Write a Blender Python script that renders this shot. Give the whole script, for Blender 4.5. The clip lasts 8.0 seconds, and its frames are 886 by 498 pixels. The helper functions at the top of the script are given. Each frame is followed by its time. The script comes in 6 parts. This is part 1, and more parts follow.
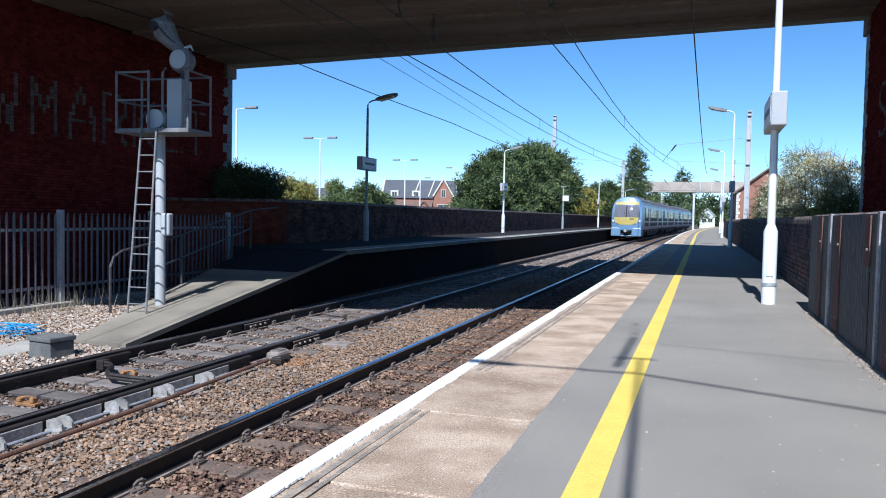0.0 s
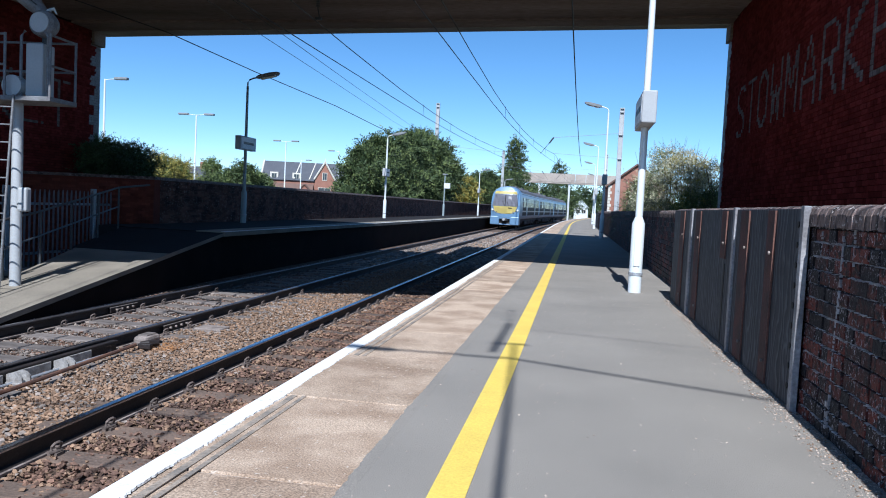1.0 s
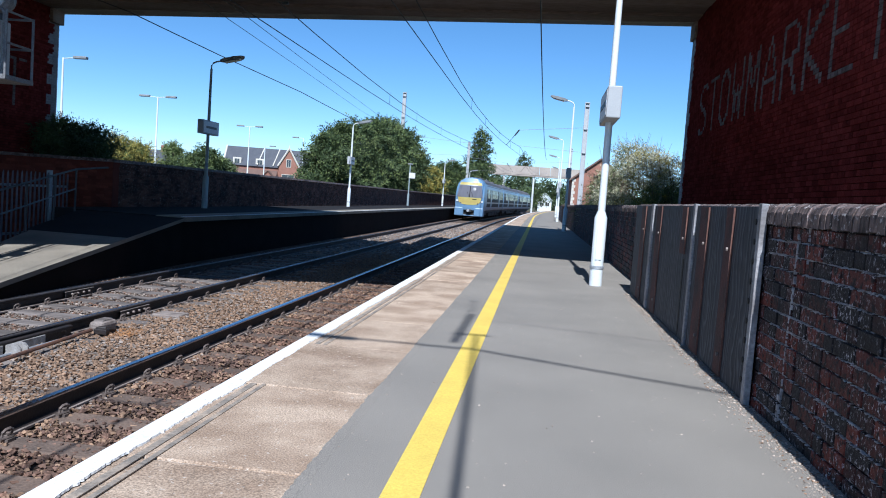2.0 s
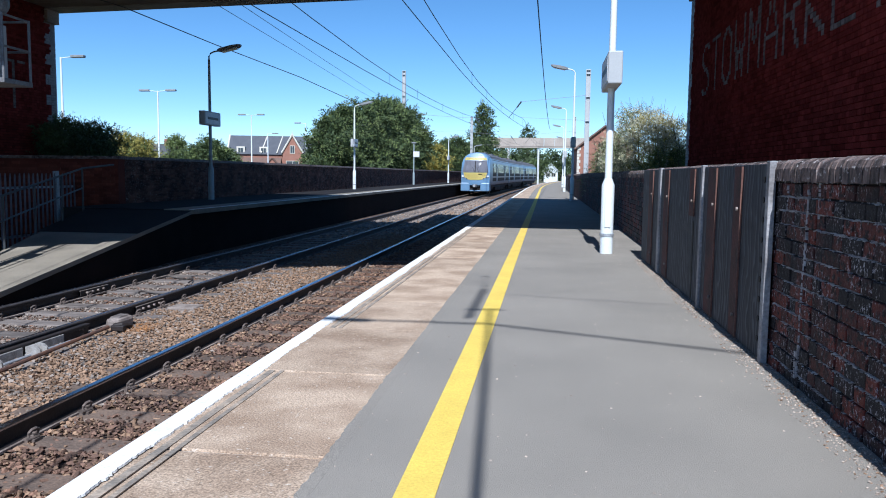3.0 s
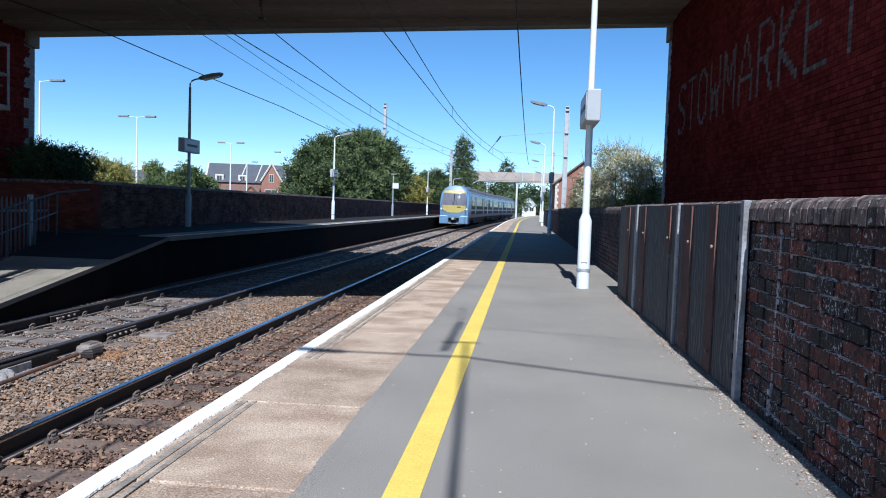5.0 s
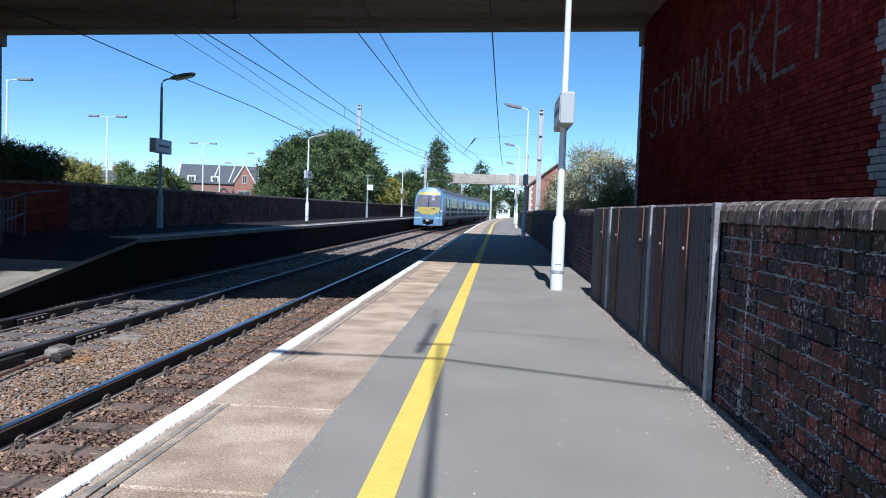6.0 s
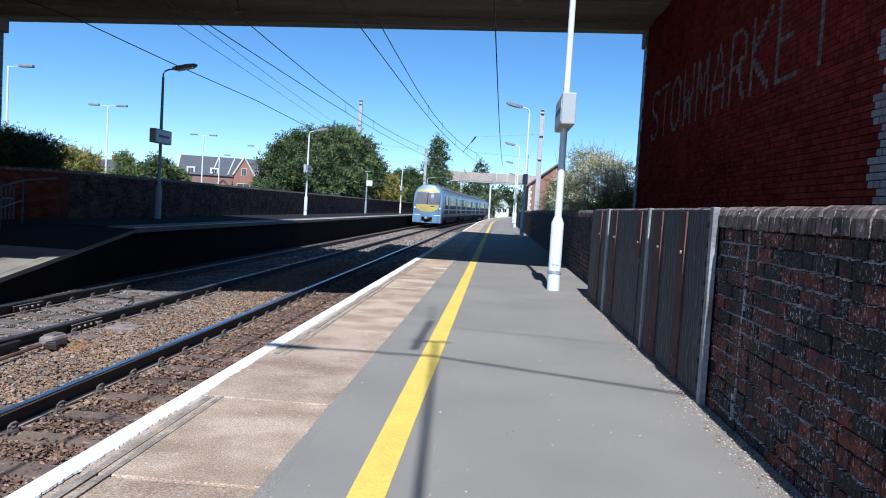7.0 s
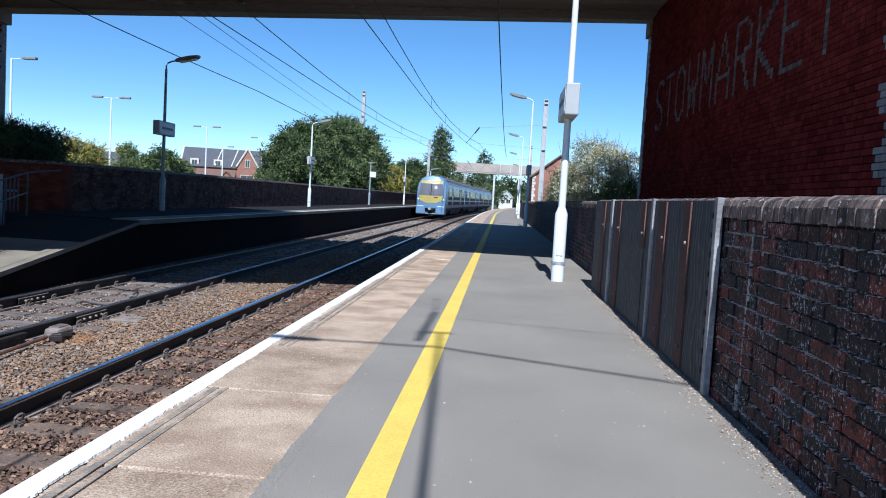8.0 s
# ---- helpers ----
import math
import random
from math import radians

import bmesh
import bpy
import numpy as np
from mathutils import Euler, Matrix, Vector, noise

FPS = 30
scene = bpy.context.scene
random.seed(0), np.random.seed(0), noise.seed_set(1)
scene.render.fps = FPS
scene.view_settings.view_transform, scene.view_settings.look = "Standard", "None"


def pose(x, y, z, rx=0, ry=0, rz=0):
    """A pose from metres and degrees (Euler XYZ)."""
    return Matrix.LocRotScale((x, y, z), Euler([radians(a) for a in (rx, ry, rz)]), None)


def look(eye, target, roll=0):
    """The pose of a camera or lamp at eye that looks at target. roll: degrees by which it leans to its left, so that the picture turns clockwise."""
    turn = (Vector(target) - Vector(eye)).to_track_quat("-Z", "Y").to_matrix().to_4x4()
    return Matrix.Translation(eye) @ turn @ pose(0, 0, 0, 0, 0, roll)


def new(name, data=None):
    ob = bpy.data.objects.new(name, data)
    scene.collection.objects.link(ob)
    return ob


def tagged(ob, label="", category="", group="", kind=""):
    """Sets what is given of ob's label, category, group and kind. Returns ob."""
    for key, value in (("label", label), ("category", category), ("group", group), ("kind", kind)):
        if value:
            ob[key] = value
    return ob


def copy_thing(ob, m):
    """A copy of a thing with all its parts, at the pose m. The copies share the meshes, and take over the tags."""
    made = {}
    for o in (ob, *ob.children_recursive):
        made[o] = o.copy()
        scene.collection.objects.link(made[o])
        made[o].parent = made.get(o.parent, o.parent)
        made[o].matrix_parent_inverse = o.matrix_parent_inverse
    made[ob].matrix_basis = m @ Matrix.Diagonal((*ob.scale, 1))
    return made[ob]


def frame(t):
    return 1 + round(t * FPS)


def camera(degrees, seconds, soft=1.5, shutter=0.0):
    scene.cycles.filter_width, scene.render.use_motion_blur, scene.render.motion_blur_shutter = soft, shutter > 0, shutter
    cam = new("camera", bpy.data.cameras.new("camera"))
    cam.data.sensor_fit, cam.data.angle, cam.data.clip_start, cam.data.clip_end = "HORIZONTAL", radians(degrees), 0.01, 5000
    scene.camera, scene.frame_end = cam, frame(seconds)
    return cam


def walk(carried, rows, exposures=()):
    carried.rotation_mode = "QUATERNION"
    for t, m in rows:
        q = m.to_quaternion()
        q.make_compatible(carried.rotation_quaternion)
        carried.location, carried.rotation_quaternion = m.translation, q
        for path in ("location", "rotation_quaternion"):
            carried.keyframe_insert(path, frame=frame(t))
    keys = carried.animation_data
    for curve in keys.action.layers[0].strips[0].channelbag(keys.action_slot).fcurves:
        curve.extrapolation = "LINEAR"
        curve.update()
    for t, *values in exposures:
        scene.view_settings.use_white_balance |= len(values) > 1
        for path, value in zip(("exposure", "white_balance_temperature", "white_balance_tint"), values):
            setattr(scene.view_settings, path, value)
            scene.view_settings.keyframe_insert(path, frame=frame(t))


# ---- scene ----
# ---- camera ----
cam = camera(59.8, 8.0, soft=1.0)
EYE = (0.0, 0.0, 1.05)
TURNS = [
    (0.0, 18.57, -2.48, -1.13),
    (0.2, 14.21, -2.76, -1.08),
    (0.3, 13.23, -2.87, -1.64),
    (0.5, 12.46, -3.06, -2.96),
    (0.8, 11.07, -3.15, -2.93),
    (1.0, 9.79, -3.26, -2.85),
    (1.2, 8.45, -3.39, -2.81),
    (1.5, 6.90, -3.49, -2.64),
    (1.8, 7.11, -3.79, -4.16),
    (2.0, 7.16, -3.83, -4.15),
    (2.2, 7.46, -3.78, -4.04),
    (3.3, 7.48, -5.95, -0.04),
    (3.5, 7.58, -5.93, -0.19),
    (3.8, 7.28, -6.06, -1.72),
    (4.0, 7.18, -5.04, -1.74),
    (4.2, 7.05, -4.50, -1.72),
    (4.5, 6.28, -4.14, -1.80),
    (4.7, 6.45, -3.43, -1.87),
    (5.8, 4.03, -2.91, -1.98),
    (6.0, 4.11, -2.93, -2.02),
    (6.2, 4.18, -3.09, -3.54),
    (6.5, 3.96, -3.09, -3.48),
    (7.0, 4.02, -3.10, -3.47),
    (7.2, 4.17, -3.23, -3.49),
    (7.5, 4.16, -3.80, -3.42),
    (8.0, 4.29, -3.77, -3.30),
]
walk(cam, [(t, pose(*EYE, 90 + pitch, roll, yaw)) for t, yaw, pitch, roll in TURNS],
     exposures=[(0.0, 0.58, 5600, 8), (0.3, 0.46, 5600, 8), (8.0, 0.45, 5600, 8)])

# ---- sky and sun ----
SUN_WAY = Vector((-0.035, 1.0, -1.1)).normalized()
world = bpy.data.worlds.new("sky")
scene.world = world
world.use_nodes = True
wn = world.node_tree.nodes
sky = wn.new("ShaderNodeTexSky")
sky.sky_type = "NISHITA"
sky.sun_disc = False
sky.sun_elevation = math.asin(-SUN_WAY.z)
sky.sun_rotation = math.atan2(-SUN_WAY.x, -SUN_WAY.y)
sky.altitude, sky.air_density, sky.dust_density, sky.ozone_density = 0, 0.62, 0.0, 2.2
bg = wn["Background"]
bg.inputs["Strength"].default_value = 0.104
deep = wn.new("ShaderNodeHueSaturation")
deep.inputs["Hue"].default_value, deep.inputs["Saturation"].default_value = 0.495, 1.16
world.node_tree.links.new(sky.outputs[0], deep.inputs["Color"])
world.node_tree.links.new(deep.outputs[0], bg.inputs["Color"])
sun_data = bpy.data.lights.new("sun", "SUN")
sun_data.energy, sun_data.angle, sun_data.color = 5.0, radians(0.42), (1.0, 0.96, 0.91)
sun = new("sun", sun_data)
sun.matrix_world = look((0, -40, 44), Vector((0, -40, 44)) + SUN_WAY)


# ---- materials ----
def material(name, colour, rough=0.8, other=None, scale=3.0, fine=60.0, mix=0.5, bump=0.2, metal=0.0,
             per_piece=0.0, spec=0.5, grain=0.25, stretch=(1, 1, 1), crust=None):
    """A surface whose colour wanders between two tones at a coarse scale, with a fine grain and relief."""
    m = bpy.data.materials.new(name)
    m.use_nodes = True
    n, l = m.node_tree.nodes, m.node_tree.links
    b = n["Principled BSDF"]
    b.inputs["Roughness"].default_value, b.inputs["Metallic"].default_value = rough, metal
    b.inputs["Specular IOR Level"].default_value = spec
    co = n.new("ShaderNodeNewGeometry")
    mp = n.new("ShaderNodeMapping")
    mp.inputs["Scale"].default_value = stretch
    l.new(co.outputs["Position"], mp.inputs["Vector"])
    big, small = n.new("ShaderNodeTexNoise"), n.new("ShaderNodeTexNoise")
    for node, s, d in ((big, scale, 4), (small, fine, 3)):
        node.inputs["Scale"].default_value, node.inputs["Detail"].default_value = s, d
        l.new(mp.outputs[0], node.inputs["Vector"])
    ramp = n.new("ShaderNodeMapRange")
    ramp.inputs["From Min"].default_value, ramp.inputs["From Max"].default_value = 0.5 - 0.25 * mix, 0.5 + 0.3 * mix
    l.new(big.outputs["Fac"], ramp.inputs["Value"])
    tone = n.new("ShaderNodeMix")
    tone.data_type = "RGBA"
    other = other or tuple(c * 0.72 for c in colour)
    tone.inputs["A"].default_value, tone.inputs["B"].default_value = (*colour, 1), (*other, 1)
    l.new(ramp.outputs[0], tone.inputs["Factor"])
    last = tone.outputs["Result"]
    hsv = n.new("ShaderNodeHueSaturation")
    l.new(last, hsv.inputs["Color"])
    val = n.new("ShaderNodeMapRange")
    val.inputs["From Min"].default_value, val.inputs["From Max"].default_value = 0.3, 0.7
    val.inputs["To Min"].default_value, val.inputs["To Max"].default_value = 1 - grain, 1 + grain
    l.new(small.outputs["Fac"], val.inputs["Value"])
    out = val.outputs[0]
    if per_piece:
        info, geo = n.new("ShaderNodeObjectInfo"), n.new("ShaderNodeNewGeometry")
        add = n.new("ShaderNodeMath")
        add.operation = "ADD"
        l.new(info.outputs["Random"], add.inputs[0])
        l.new(geo.outputs["Random Per Island"], add.inputs[1])
        fr = n.new("ShaderNodeMath")
        fr.operation = "FRACT"
        l.new(add.outputs[0], fr.inputs[0])
        pr = n.new("ShaderNodeMapRange")
        pr.inputs["To Min"].default_value, pr.inputs["To Max"].default_value = 1 - per_piece, 1 + per_piece
        l.new(fr.outputs[0], pr.inputs["Value"])
        mul = n.new("ShaderNodeMath")
        mul.operation = "MULTIPLY"
        l.new(out, mul.inputs[0])
        l.new(pr.outputs[0], mul.inputs[1])
        out = mul.outputs[0]
    l.new(out, hsv.inputs["Value"])
    skin = hsv.outputs[0]
    if crust:
        tint, size, share = crust
        spots = n.new("ShaderNodeTexNoise")
        spots.inputs["Scale"].default_value, spots.inputs["Detail"].default_value, spots.inputs["Roughness"].default_value = size, 6, 0.7
        l.new(co.outputs["Position"], spots.inputs["Vector"])
        edge = n.new("ShaderNodeMapRange")
        edge.inputs["From Min"].default_value, edge.inputs["From Max"].default_value = share, share + 0.08
        l.new(spots.outputs["Fac"], edge.inputs["Value"])
        over = n.new("ShaderNodeMix")
        over.data_type = "RGBA"
        over.inputs["B"].default_value = (*tint, 1)
        l.new(edge.outputs[0], over.inputs["Factor"])
        l.new(skin, over.inputs["A"])
        skin = over.outputs["Result"]
    l.new(skin, b.inputs["Base Color"])
    if bump:
        bp = n.new("ShaderNodeBump")
        bp.inputs["Strength"].default_value, bp.inputs["Distance"].default_value = bump, 0.02
        l.new(small.outputs["Fac"], bp.inputs["Height"])
        l.new(bp.outputs[0], b.inputs["Normal"])
    return m


def mixed(n, l, a, b, fac):
    """A colour mix; a and b are colours or sockets."""
    m = n.new("ShaderNodeMix")
    m.data_type = "RGBA"
    for key, v in (("A", a), ("B", b)):
        if isinstance(v, tuple):
            m.inputs[key].default_value = (*v, 1)
        else:
            l.new(v, m.inputs[key])
    l.new(fac, m.inputs["Factor"])
    return m.outputs["Result"]


def spread(n, l, socket, a, b, lo=0.0, hi=1.0):
    r = n.new("ShaderNodeMapRange")
    for key, v in (("From Min", a), ("From Max", b), ("To Min", lo), ("To Max", hi)):
        r.inputs[key].default_value = v
    l.new(socket, r.inputs["Value"])
    return r.outputs[0]


def noise(n, l, where, scale, detail=4, rough=0.55):
    t = n.new("ShaderNodeTexNoise")
    t.inputs["Scale"].default_value, t.inputs["Detail"].default_value, t.inputs["Roughness"].default_value = scale, detail, rough
    l.new(where, t.inputs["Vector"])
    return t.outputs["Fac"]


def place(n, l, stretch=(1, 1, 1)):
    geo, mp = n.new("ShaderNodeNewGeometry"), n.new("ShaderNodeMapping")
    mp.inputs["Scale"].default_value = stretch
    l.new(geo.outputs["Position"], mp.inputs["Vector"])
    return mp.outputs[0]


def brick_material(name):
    """Old wall bricks: some sooty black, some red, with flaking faces and clustered white salts."""
    m = bpy.data.materials.new(name)
    m.use_nodes = True
    n, l = m.node_tree.nodes, m.node_tree.links
    b = n["Principled BSDF"]
    b.inputs["Roughness"].default_value, b.inputs["Specular IOR Level"].default_value = 0.72, 0.3
    info, geo = n.new("ShaderNodeObjectInfo"), n.new("ShaderNodeNewGeometry")
    add, fr = n.new("ShaderNodeMath"), n.new("ShaderNodeMath")
    fr.operation = "FRACT"
    l.new(info.outputs["Random"], add.inputs[0])
    l.new(geo.outputs["Random Per Island"], add.inputs[1])
    l.new(add.outputs[0], fr.inputs[0])
    pos = place(n, l)
    broad, fine = noise(n, l, pos, 1.6, 3), noise(n, l, pos, 26, 5, 0.65)
    sway = n.new("ShaderNodeMath")
    sway.operation = "MULTIPLY_ADD"
    l.new(broad, sway.inputs[0])
    sway.inputs[1].default_value = 1.5
    l.new(spread(n, l, fr.outputs[0], 0, 1, -0.75, 0.25), sway.inputs[2])
    tone = mixed(n, l, (0.010, 0.008, 0.011), (0.135, 0.026, 0.018), spread(n, l, sway.outputs[0], 0.34, 0.90))
    tone = mixed(n, l, tone, (0.008, 0.006, 0.008), spread(n, l, fine, 0.47, 0.60))
    flat = place(n, l, (1, 1.0, 0.8))
    specks, patch = noise(n, l, flat, 60, 6, 0.75), noise(n, l, pos, 3.2, 4)
    salt = n.new("ShaderNodeMath")
    salt.operation = "MULTIPLY"
    l.new(spread(n, l, specks, 0.56, 0.62), salt.inputs[0])
    l.new(spread(n, l, patch, 0.42, 0.60, 0.10, 1.0), salt.inputs[1])
    l.new(mixed(n, l, tone, (0.52, 0.49, 0.53), salt.outputs[0]), b.inputs["Base Color"])
    bp = n.new("ShaderNodeBump")
    bp.inputs["Strength"].default_value, bp.inputs["Distance"].default_value = 0.9, 0.012
    l.new(fine, bp.inputs["Height"])
    l.new(bp.outputs[0], b.inputs["Normal"])
    return m


def ply_material(name):
    """Weathered dark plywood with wavy raised grain."""
    m = bpy.data.materials.new(name)
    m.use_nodes = True
    n, l = m.node_tree.nodes, m.node_tree.links
    b = n["Principled BSDF"]
    b.inputs["Roughness"].default_value, b.inputs["Specular IOR Level"].default_value = 0.7, 0.3
    wave = n.new("ShaderNodeTexWave")
    wave.bands_direction = "Y"
    for key, v in (("Scale", 2.6), ("Distortion", 11.0), ("Detail", 2.5), ("Detail Scale", 1.6)):
        wave.inputs[key].default_value = v
    l.new(place(n, l, (1, 1.6, 0.7)), wave.inputs["Vector"])
    pos = place(n, l, (1, 1.5, 0.5))
    tone = mixed(n, l, (0.020, 0.021, 0.027), (0.048, 0.051, 0.063), noise(n, l, pos, 3.5, 5))
    tone = mixed(n, l, tone, (0.13, 0.14, 0.16), spread(n, l, wave.outputs["Fac"], 0.78, 1.0, 0.0, 0.5))
    tone = mixed(n, l, tone, (0.012, 0.012, 0.015), spread(n, l, noise(n, l, pos, 9, 6, 0.7), 0.56, 0.7))
    l.new(tone, b.inputs["Base Color"])
    bp = n.new("ShaderNodeBump")
    bp.inputs["Strength"].default_value, bp.inputs["Distance"].default_value = 0.5, 0.006
    l.new(wave.outputs["Fac"], bp.inputs["Height"])
    l.new(bp.outputs[0], b.inputs["Normal"])
    return m


def glass_material(name, tint, rough=0.03, spec=0.8):
    m = bpy.data.materials.new(name)
    m.use_nodes = True
    b = m.node_tree.nodes["Principled BSDF"]
    b.inputs["Base Color"].default_value = (*tint, 1)
    b.inputs["Roughness"].default_value = rough
    b.inputs["Specular IOR Level"].default_value = spec
    return m


TARMAC = material("tarmac", (0.264, 0.238, 0.207), 0.9, (0.216, 0.196, 0.172), 0.9, 240, 0.6, 0.25, spec=0.3, grain=0.46, crust=((0.42, 0.37, 0.33), 75, 0.605))
SLAB = material("concrete_slab", (0.48, 0.365, 0.27), 0.92, (0.31, 0.22, 0.155), 2.4, 130, 0.42, 0.35, spec=0.25, per_piece=0.14, grain=0.45, crust=((0.60, 0.52, 0.44), 34, 0.60))
SLAB_STAIN = material("pale_joint_mortar", (0.56, 0.50, 0.44), 0.95, (0.40, 0.34, 0.29), 6, 90, 0.8, 0.4)
WHITE_PAINT = material("white_line_paint", (0.82, 0.82, 0.80), 0.7, (0.66, 0.65, 0.62), 5, 70, 0.7, 0.2, grain=0.12, crust=((0.40, 0.36, 0.31), 30, 0.615))
YELLOW_PAINT = material("yellow_line_paint", (0.74, 0.54, 0.10), 0.75, (0.66, 0.47, 0.09), 4, 90, 0.7, 0.2, grain=0.12)
BRICK = brick_material("old_red_brick")
BRICK_RED = material("abutment_red_brick", (0.18, 0.031, 0.028), 0.8, (0.11, 0.019, 0.017), 1.2, 60, 0.9, 0.3, per_piece=0.3, spec=0.0)
BRICK_WHITE = material("white_painted_brick", (0.19, 0.155, 0.148), 0.85, (0.085, 0.06, 0.057), 6, 60, 0.9, 0.3, spec=0.1, per_piece=0.25)
BRICK_QUOIN = material("grey_glazed_brick", (0.26, 0.24, 0.24), 0.6, (0.18, 0.16, 0.17), 4, 60, 0.9, 0.3, per_piece=0.15)
MORTAR = material("dark_mortar", (0.028, 0.011, 0.010), 0.95, (0.018, 0.008, 0.008), 3, 80, spec=0.0)
MORTAR_PALE = material("limy_mortar", (0.045, 0.036, 0.038), 0.95, (0.015, 0.012, 0.013), 4, 40, 0.5, crust=((0.44, 0.41, 0.43), 30, 0.515))
COPING = material("bullnose_coping_brick", (0.19, 0.135, 0.12), 0.8, (0.030, 0.021, 0.021), 9, 50, 0.5, 0.6, per_piece=0.4, stretch=(1, 3, 1), crust=((0.50, 0.46, 0.45), 34, 0.575))
SOFFIT = material("weathered_concrete_beam", (0.38, 0.305, 0.26), 0.9, (0.16, 0.125, 0.108), 1.0, 30, 0.9, 0.2, spec=0.15, stretch=(0.15, 1, 1))
CONCRETE = material("grey_concrete", (0.42, 0.39, 0.35), 0.9, (0.32, 0.30, 0.27), 1.5, 70, 0.8, 0.3)
CHAIR_STEEL = material("weathered_chair_steel", (0.36, 0.345, 0.33), 0.6, (0.20, 0.18, 0.165), 12, 60, 0.8, 0.3)
SIGNAL_STEEL = material("mid_grey_signal_steel", (0.21, 0.215, 0.225), 0.6, (0.12, 0.115, 0.12), 9, 60, 0.8, 0.2)
# pale handrail steel with the ramp's shade put into its colour
HANDRAIL_STEEL = material("shaded_handrail_steel", (0.05, 0.046, 0.048), 0.6, (0.03, 0.026, 0.026), 8, 50)
# galvanised pales, coloured darker for the shade under the bridge
FENCE_STEEL = material("shaded_fence_steel", (0.135, 0.12, 0.14), 0.6, (0.09, 0.08, 0.095), 5, 50, 0.8, 0.1)
BALLAST_BED = material("ballast_bed", (0.14, 0.09, 0.062), 0.95, (0.075, 0.052, 0.04), 2, 30, 0.9, 0.8, spec=0.2, grain=0.5)
STONE = material("ballast_stone", (0.29, 0.185, 0.12), 0.9, (0.19, 0.125, 0.085), 0.7, 30, 0.9, 0.2, spec=0.2, per_piece=0.33)
STONE_GREY = material("grey_ballast_stone", (0.27, 0.22, 0.185), 0.9, (0.165, 0.135, 0.115), 0.8, 30, 0.9, 0.2, per_piece=0.45)
STONE_PALE = material("pale_gravel_stone", (0.43, 0.355, 0.295), 0.9, (0.28, 0.225, 0.185), 0.8, 30, 0.9, 0.2, per_piece=0.4)
STONE_DARK = material("oily_ballast_stone", (0.20, 0.11, 0.072), 0.9, (0.085, 0.055, 0.045), 0.9, 30, 0.9, 0.2, per_piece=0.5)
# tarmac with the bridge's shade put into its colour
TARMAC_SHADED = material("shaded_dark_tarmac", (0.026, 0.024, 0.025), 0.95, (0.018, 0.017, 0.018), 1.0, 90, 0.8, 0.3, spec=0.15)
EARTH = material("earth_and_rough_grass", (0.10, 0.10, 0.045), 0.95, (0.07, 0.06, 0.035), 0.2, 8, 0.9, 0.6)
RAIL = material("rail_steel_side", (0.014, 0.011, 0.011), 0.6, (0.028, 0.019, 0.016), 4, 50, 0.8, 0.3)
RAIL_TOP = material("polished_rail_head", (0.55, 0.56, 0.60), 0.22, (0.45, 0.46, 0.5), 3, 40, 0.6, 0.05, metal=1.0)
RAIL_WORN = material("dull_rail_head", (0.20, 0.18, 0.18), 0.5, (0.13, 0.115, 0.11), 3, 40, 0.6, 0.05, metal=0.8)
FOOT = material("dusty_rail_foot", (0.27, 0.225, 0.20), 0.85, (0.15, 0.12, 0.105), 6, 60)
SLEEPER_GREY = material("dusty_grey_sleeper", (0.20, 0.17, 0.155), 0.9, (0.075, 0.062, 0.056), 5, 40, 0.9, 0.5, per_piece=0.25, stretch=(0.3, 1, 1))
SLEEPER = material("oil_stained_sleeper", (0.16, 0.11, 0.082), 0.9, (0.075, 0.055, 0.045), 4, 40, 0.9, 0.5, per_piece=0.25)
CLIP = material("grimy_clip_steel", (0.15, 0.115, 0.10), 0.7, (0.07, 0.055, 0.047), 9, 60)
# near-black brick: the shade on platform faces and ramp side is in the colour
BRICK_SHADED = material("shaded_black_brick", (0.014, 0.010, 0.010), 0.9, (0.007, 0.006, 0.006), 2, 50, 0.9, 0.4, per_piece=0.4, spec=0.08)
BRICK_FAR = material("brown_wall_brick", (0.15, 0.072, 0.056), 0.9, (0.025, 0.016, 0.016), 2.5, 45, 0.9, 1.0, per_piece=0.45, spec=0.1, crust=((0.50, 0.44, 0.42), 30, 0.58))
BRICK_WARM = material("sheltered_red_brick", (0.19, 0.050, 0.033), 0.85, (0.11, 0.03, 0.022), 2, 50, 0.9, 0.4, per_piece=0.3, spec=0.15)
RUST = material("rusty_iron", (0.16, 0.075, 0.045), 0.85, (0.09, 0.05, 0.04), 8, 60)
RUST_ORANGE = material("orange_rust", (0.33, 0.155, 0.055), 0.85, (0.14, 0.075, 0.04), 14, 60)
GALV = material("galvanised_steel", (0.37, 0.39, 0.42), 0.5, (0.28, 0.30, 0.33), 5, 50, 0.8, 0.1, metal=0.15)
PALE_STEEL = material("pale_painted_steel", (0.62, 0.64, 0.64), 0.5, (0.52, 0.54, 0.55), 3, 50, 0.6, 0.1, grain=0.12)
WHITE_POST = material("white_painted_post", (0.72, 0.76, 0.77), 0.45, (0.64, 0.68, 0.70), 3, 40, 0.8, 0.08, grain=0.06)
DARK_STEEL = material("dark_painted_steel", (0.045, 0.05, 0.055), 0.5, (0.03, 0.034, 0.038), 5, 50)
LAMP_GREY = material("grey_lamp_casing", (0.24, 0.25, 0.26), 0.5, (0.19, 0.2, 0.21), 5, 50)
LAMP_LENS = glass_material("lamp_lens", (0.55, 0.56, 0.55), 0.2)
SIGN_GREY = material("grey_sign_case", (0.42, 0.43, 0.44), 0.55, (0.38, 0.39, 0.40), 2, 60, 0.5, 0.05, grain=0.06)
BOARD = ply_material("weathered_dark_ply")
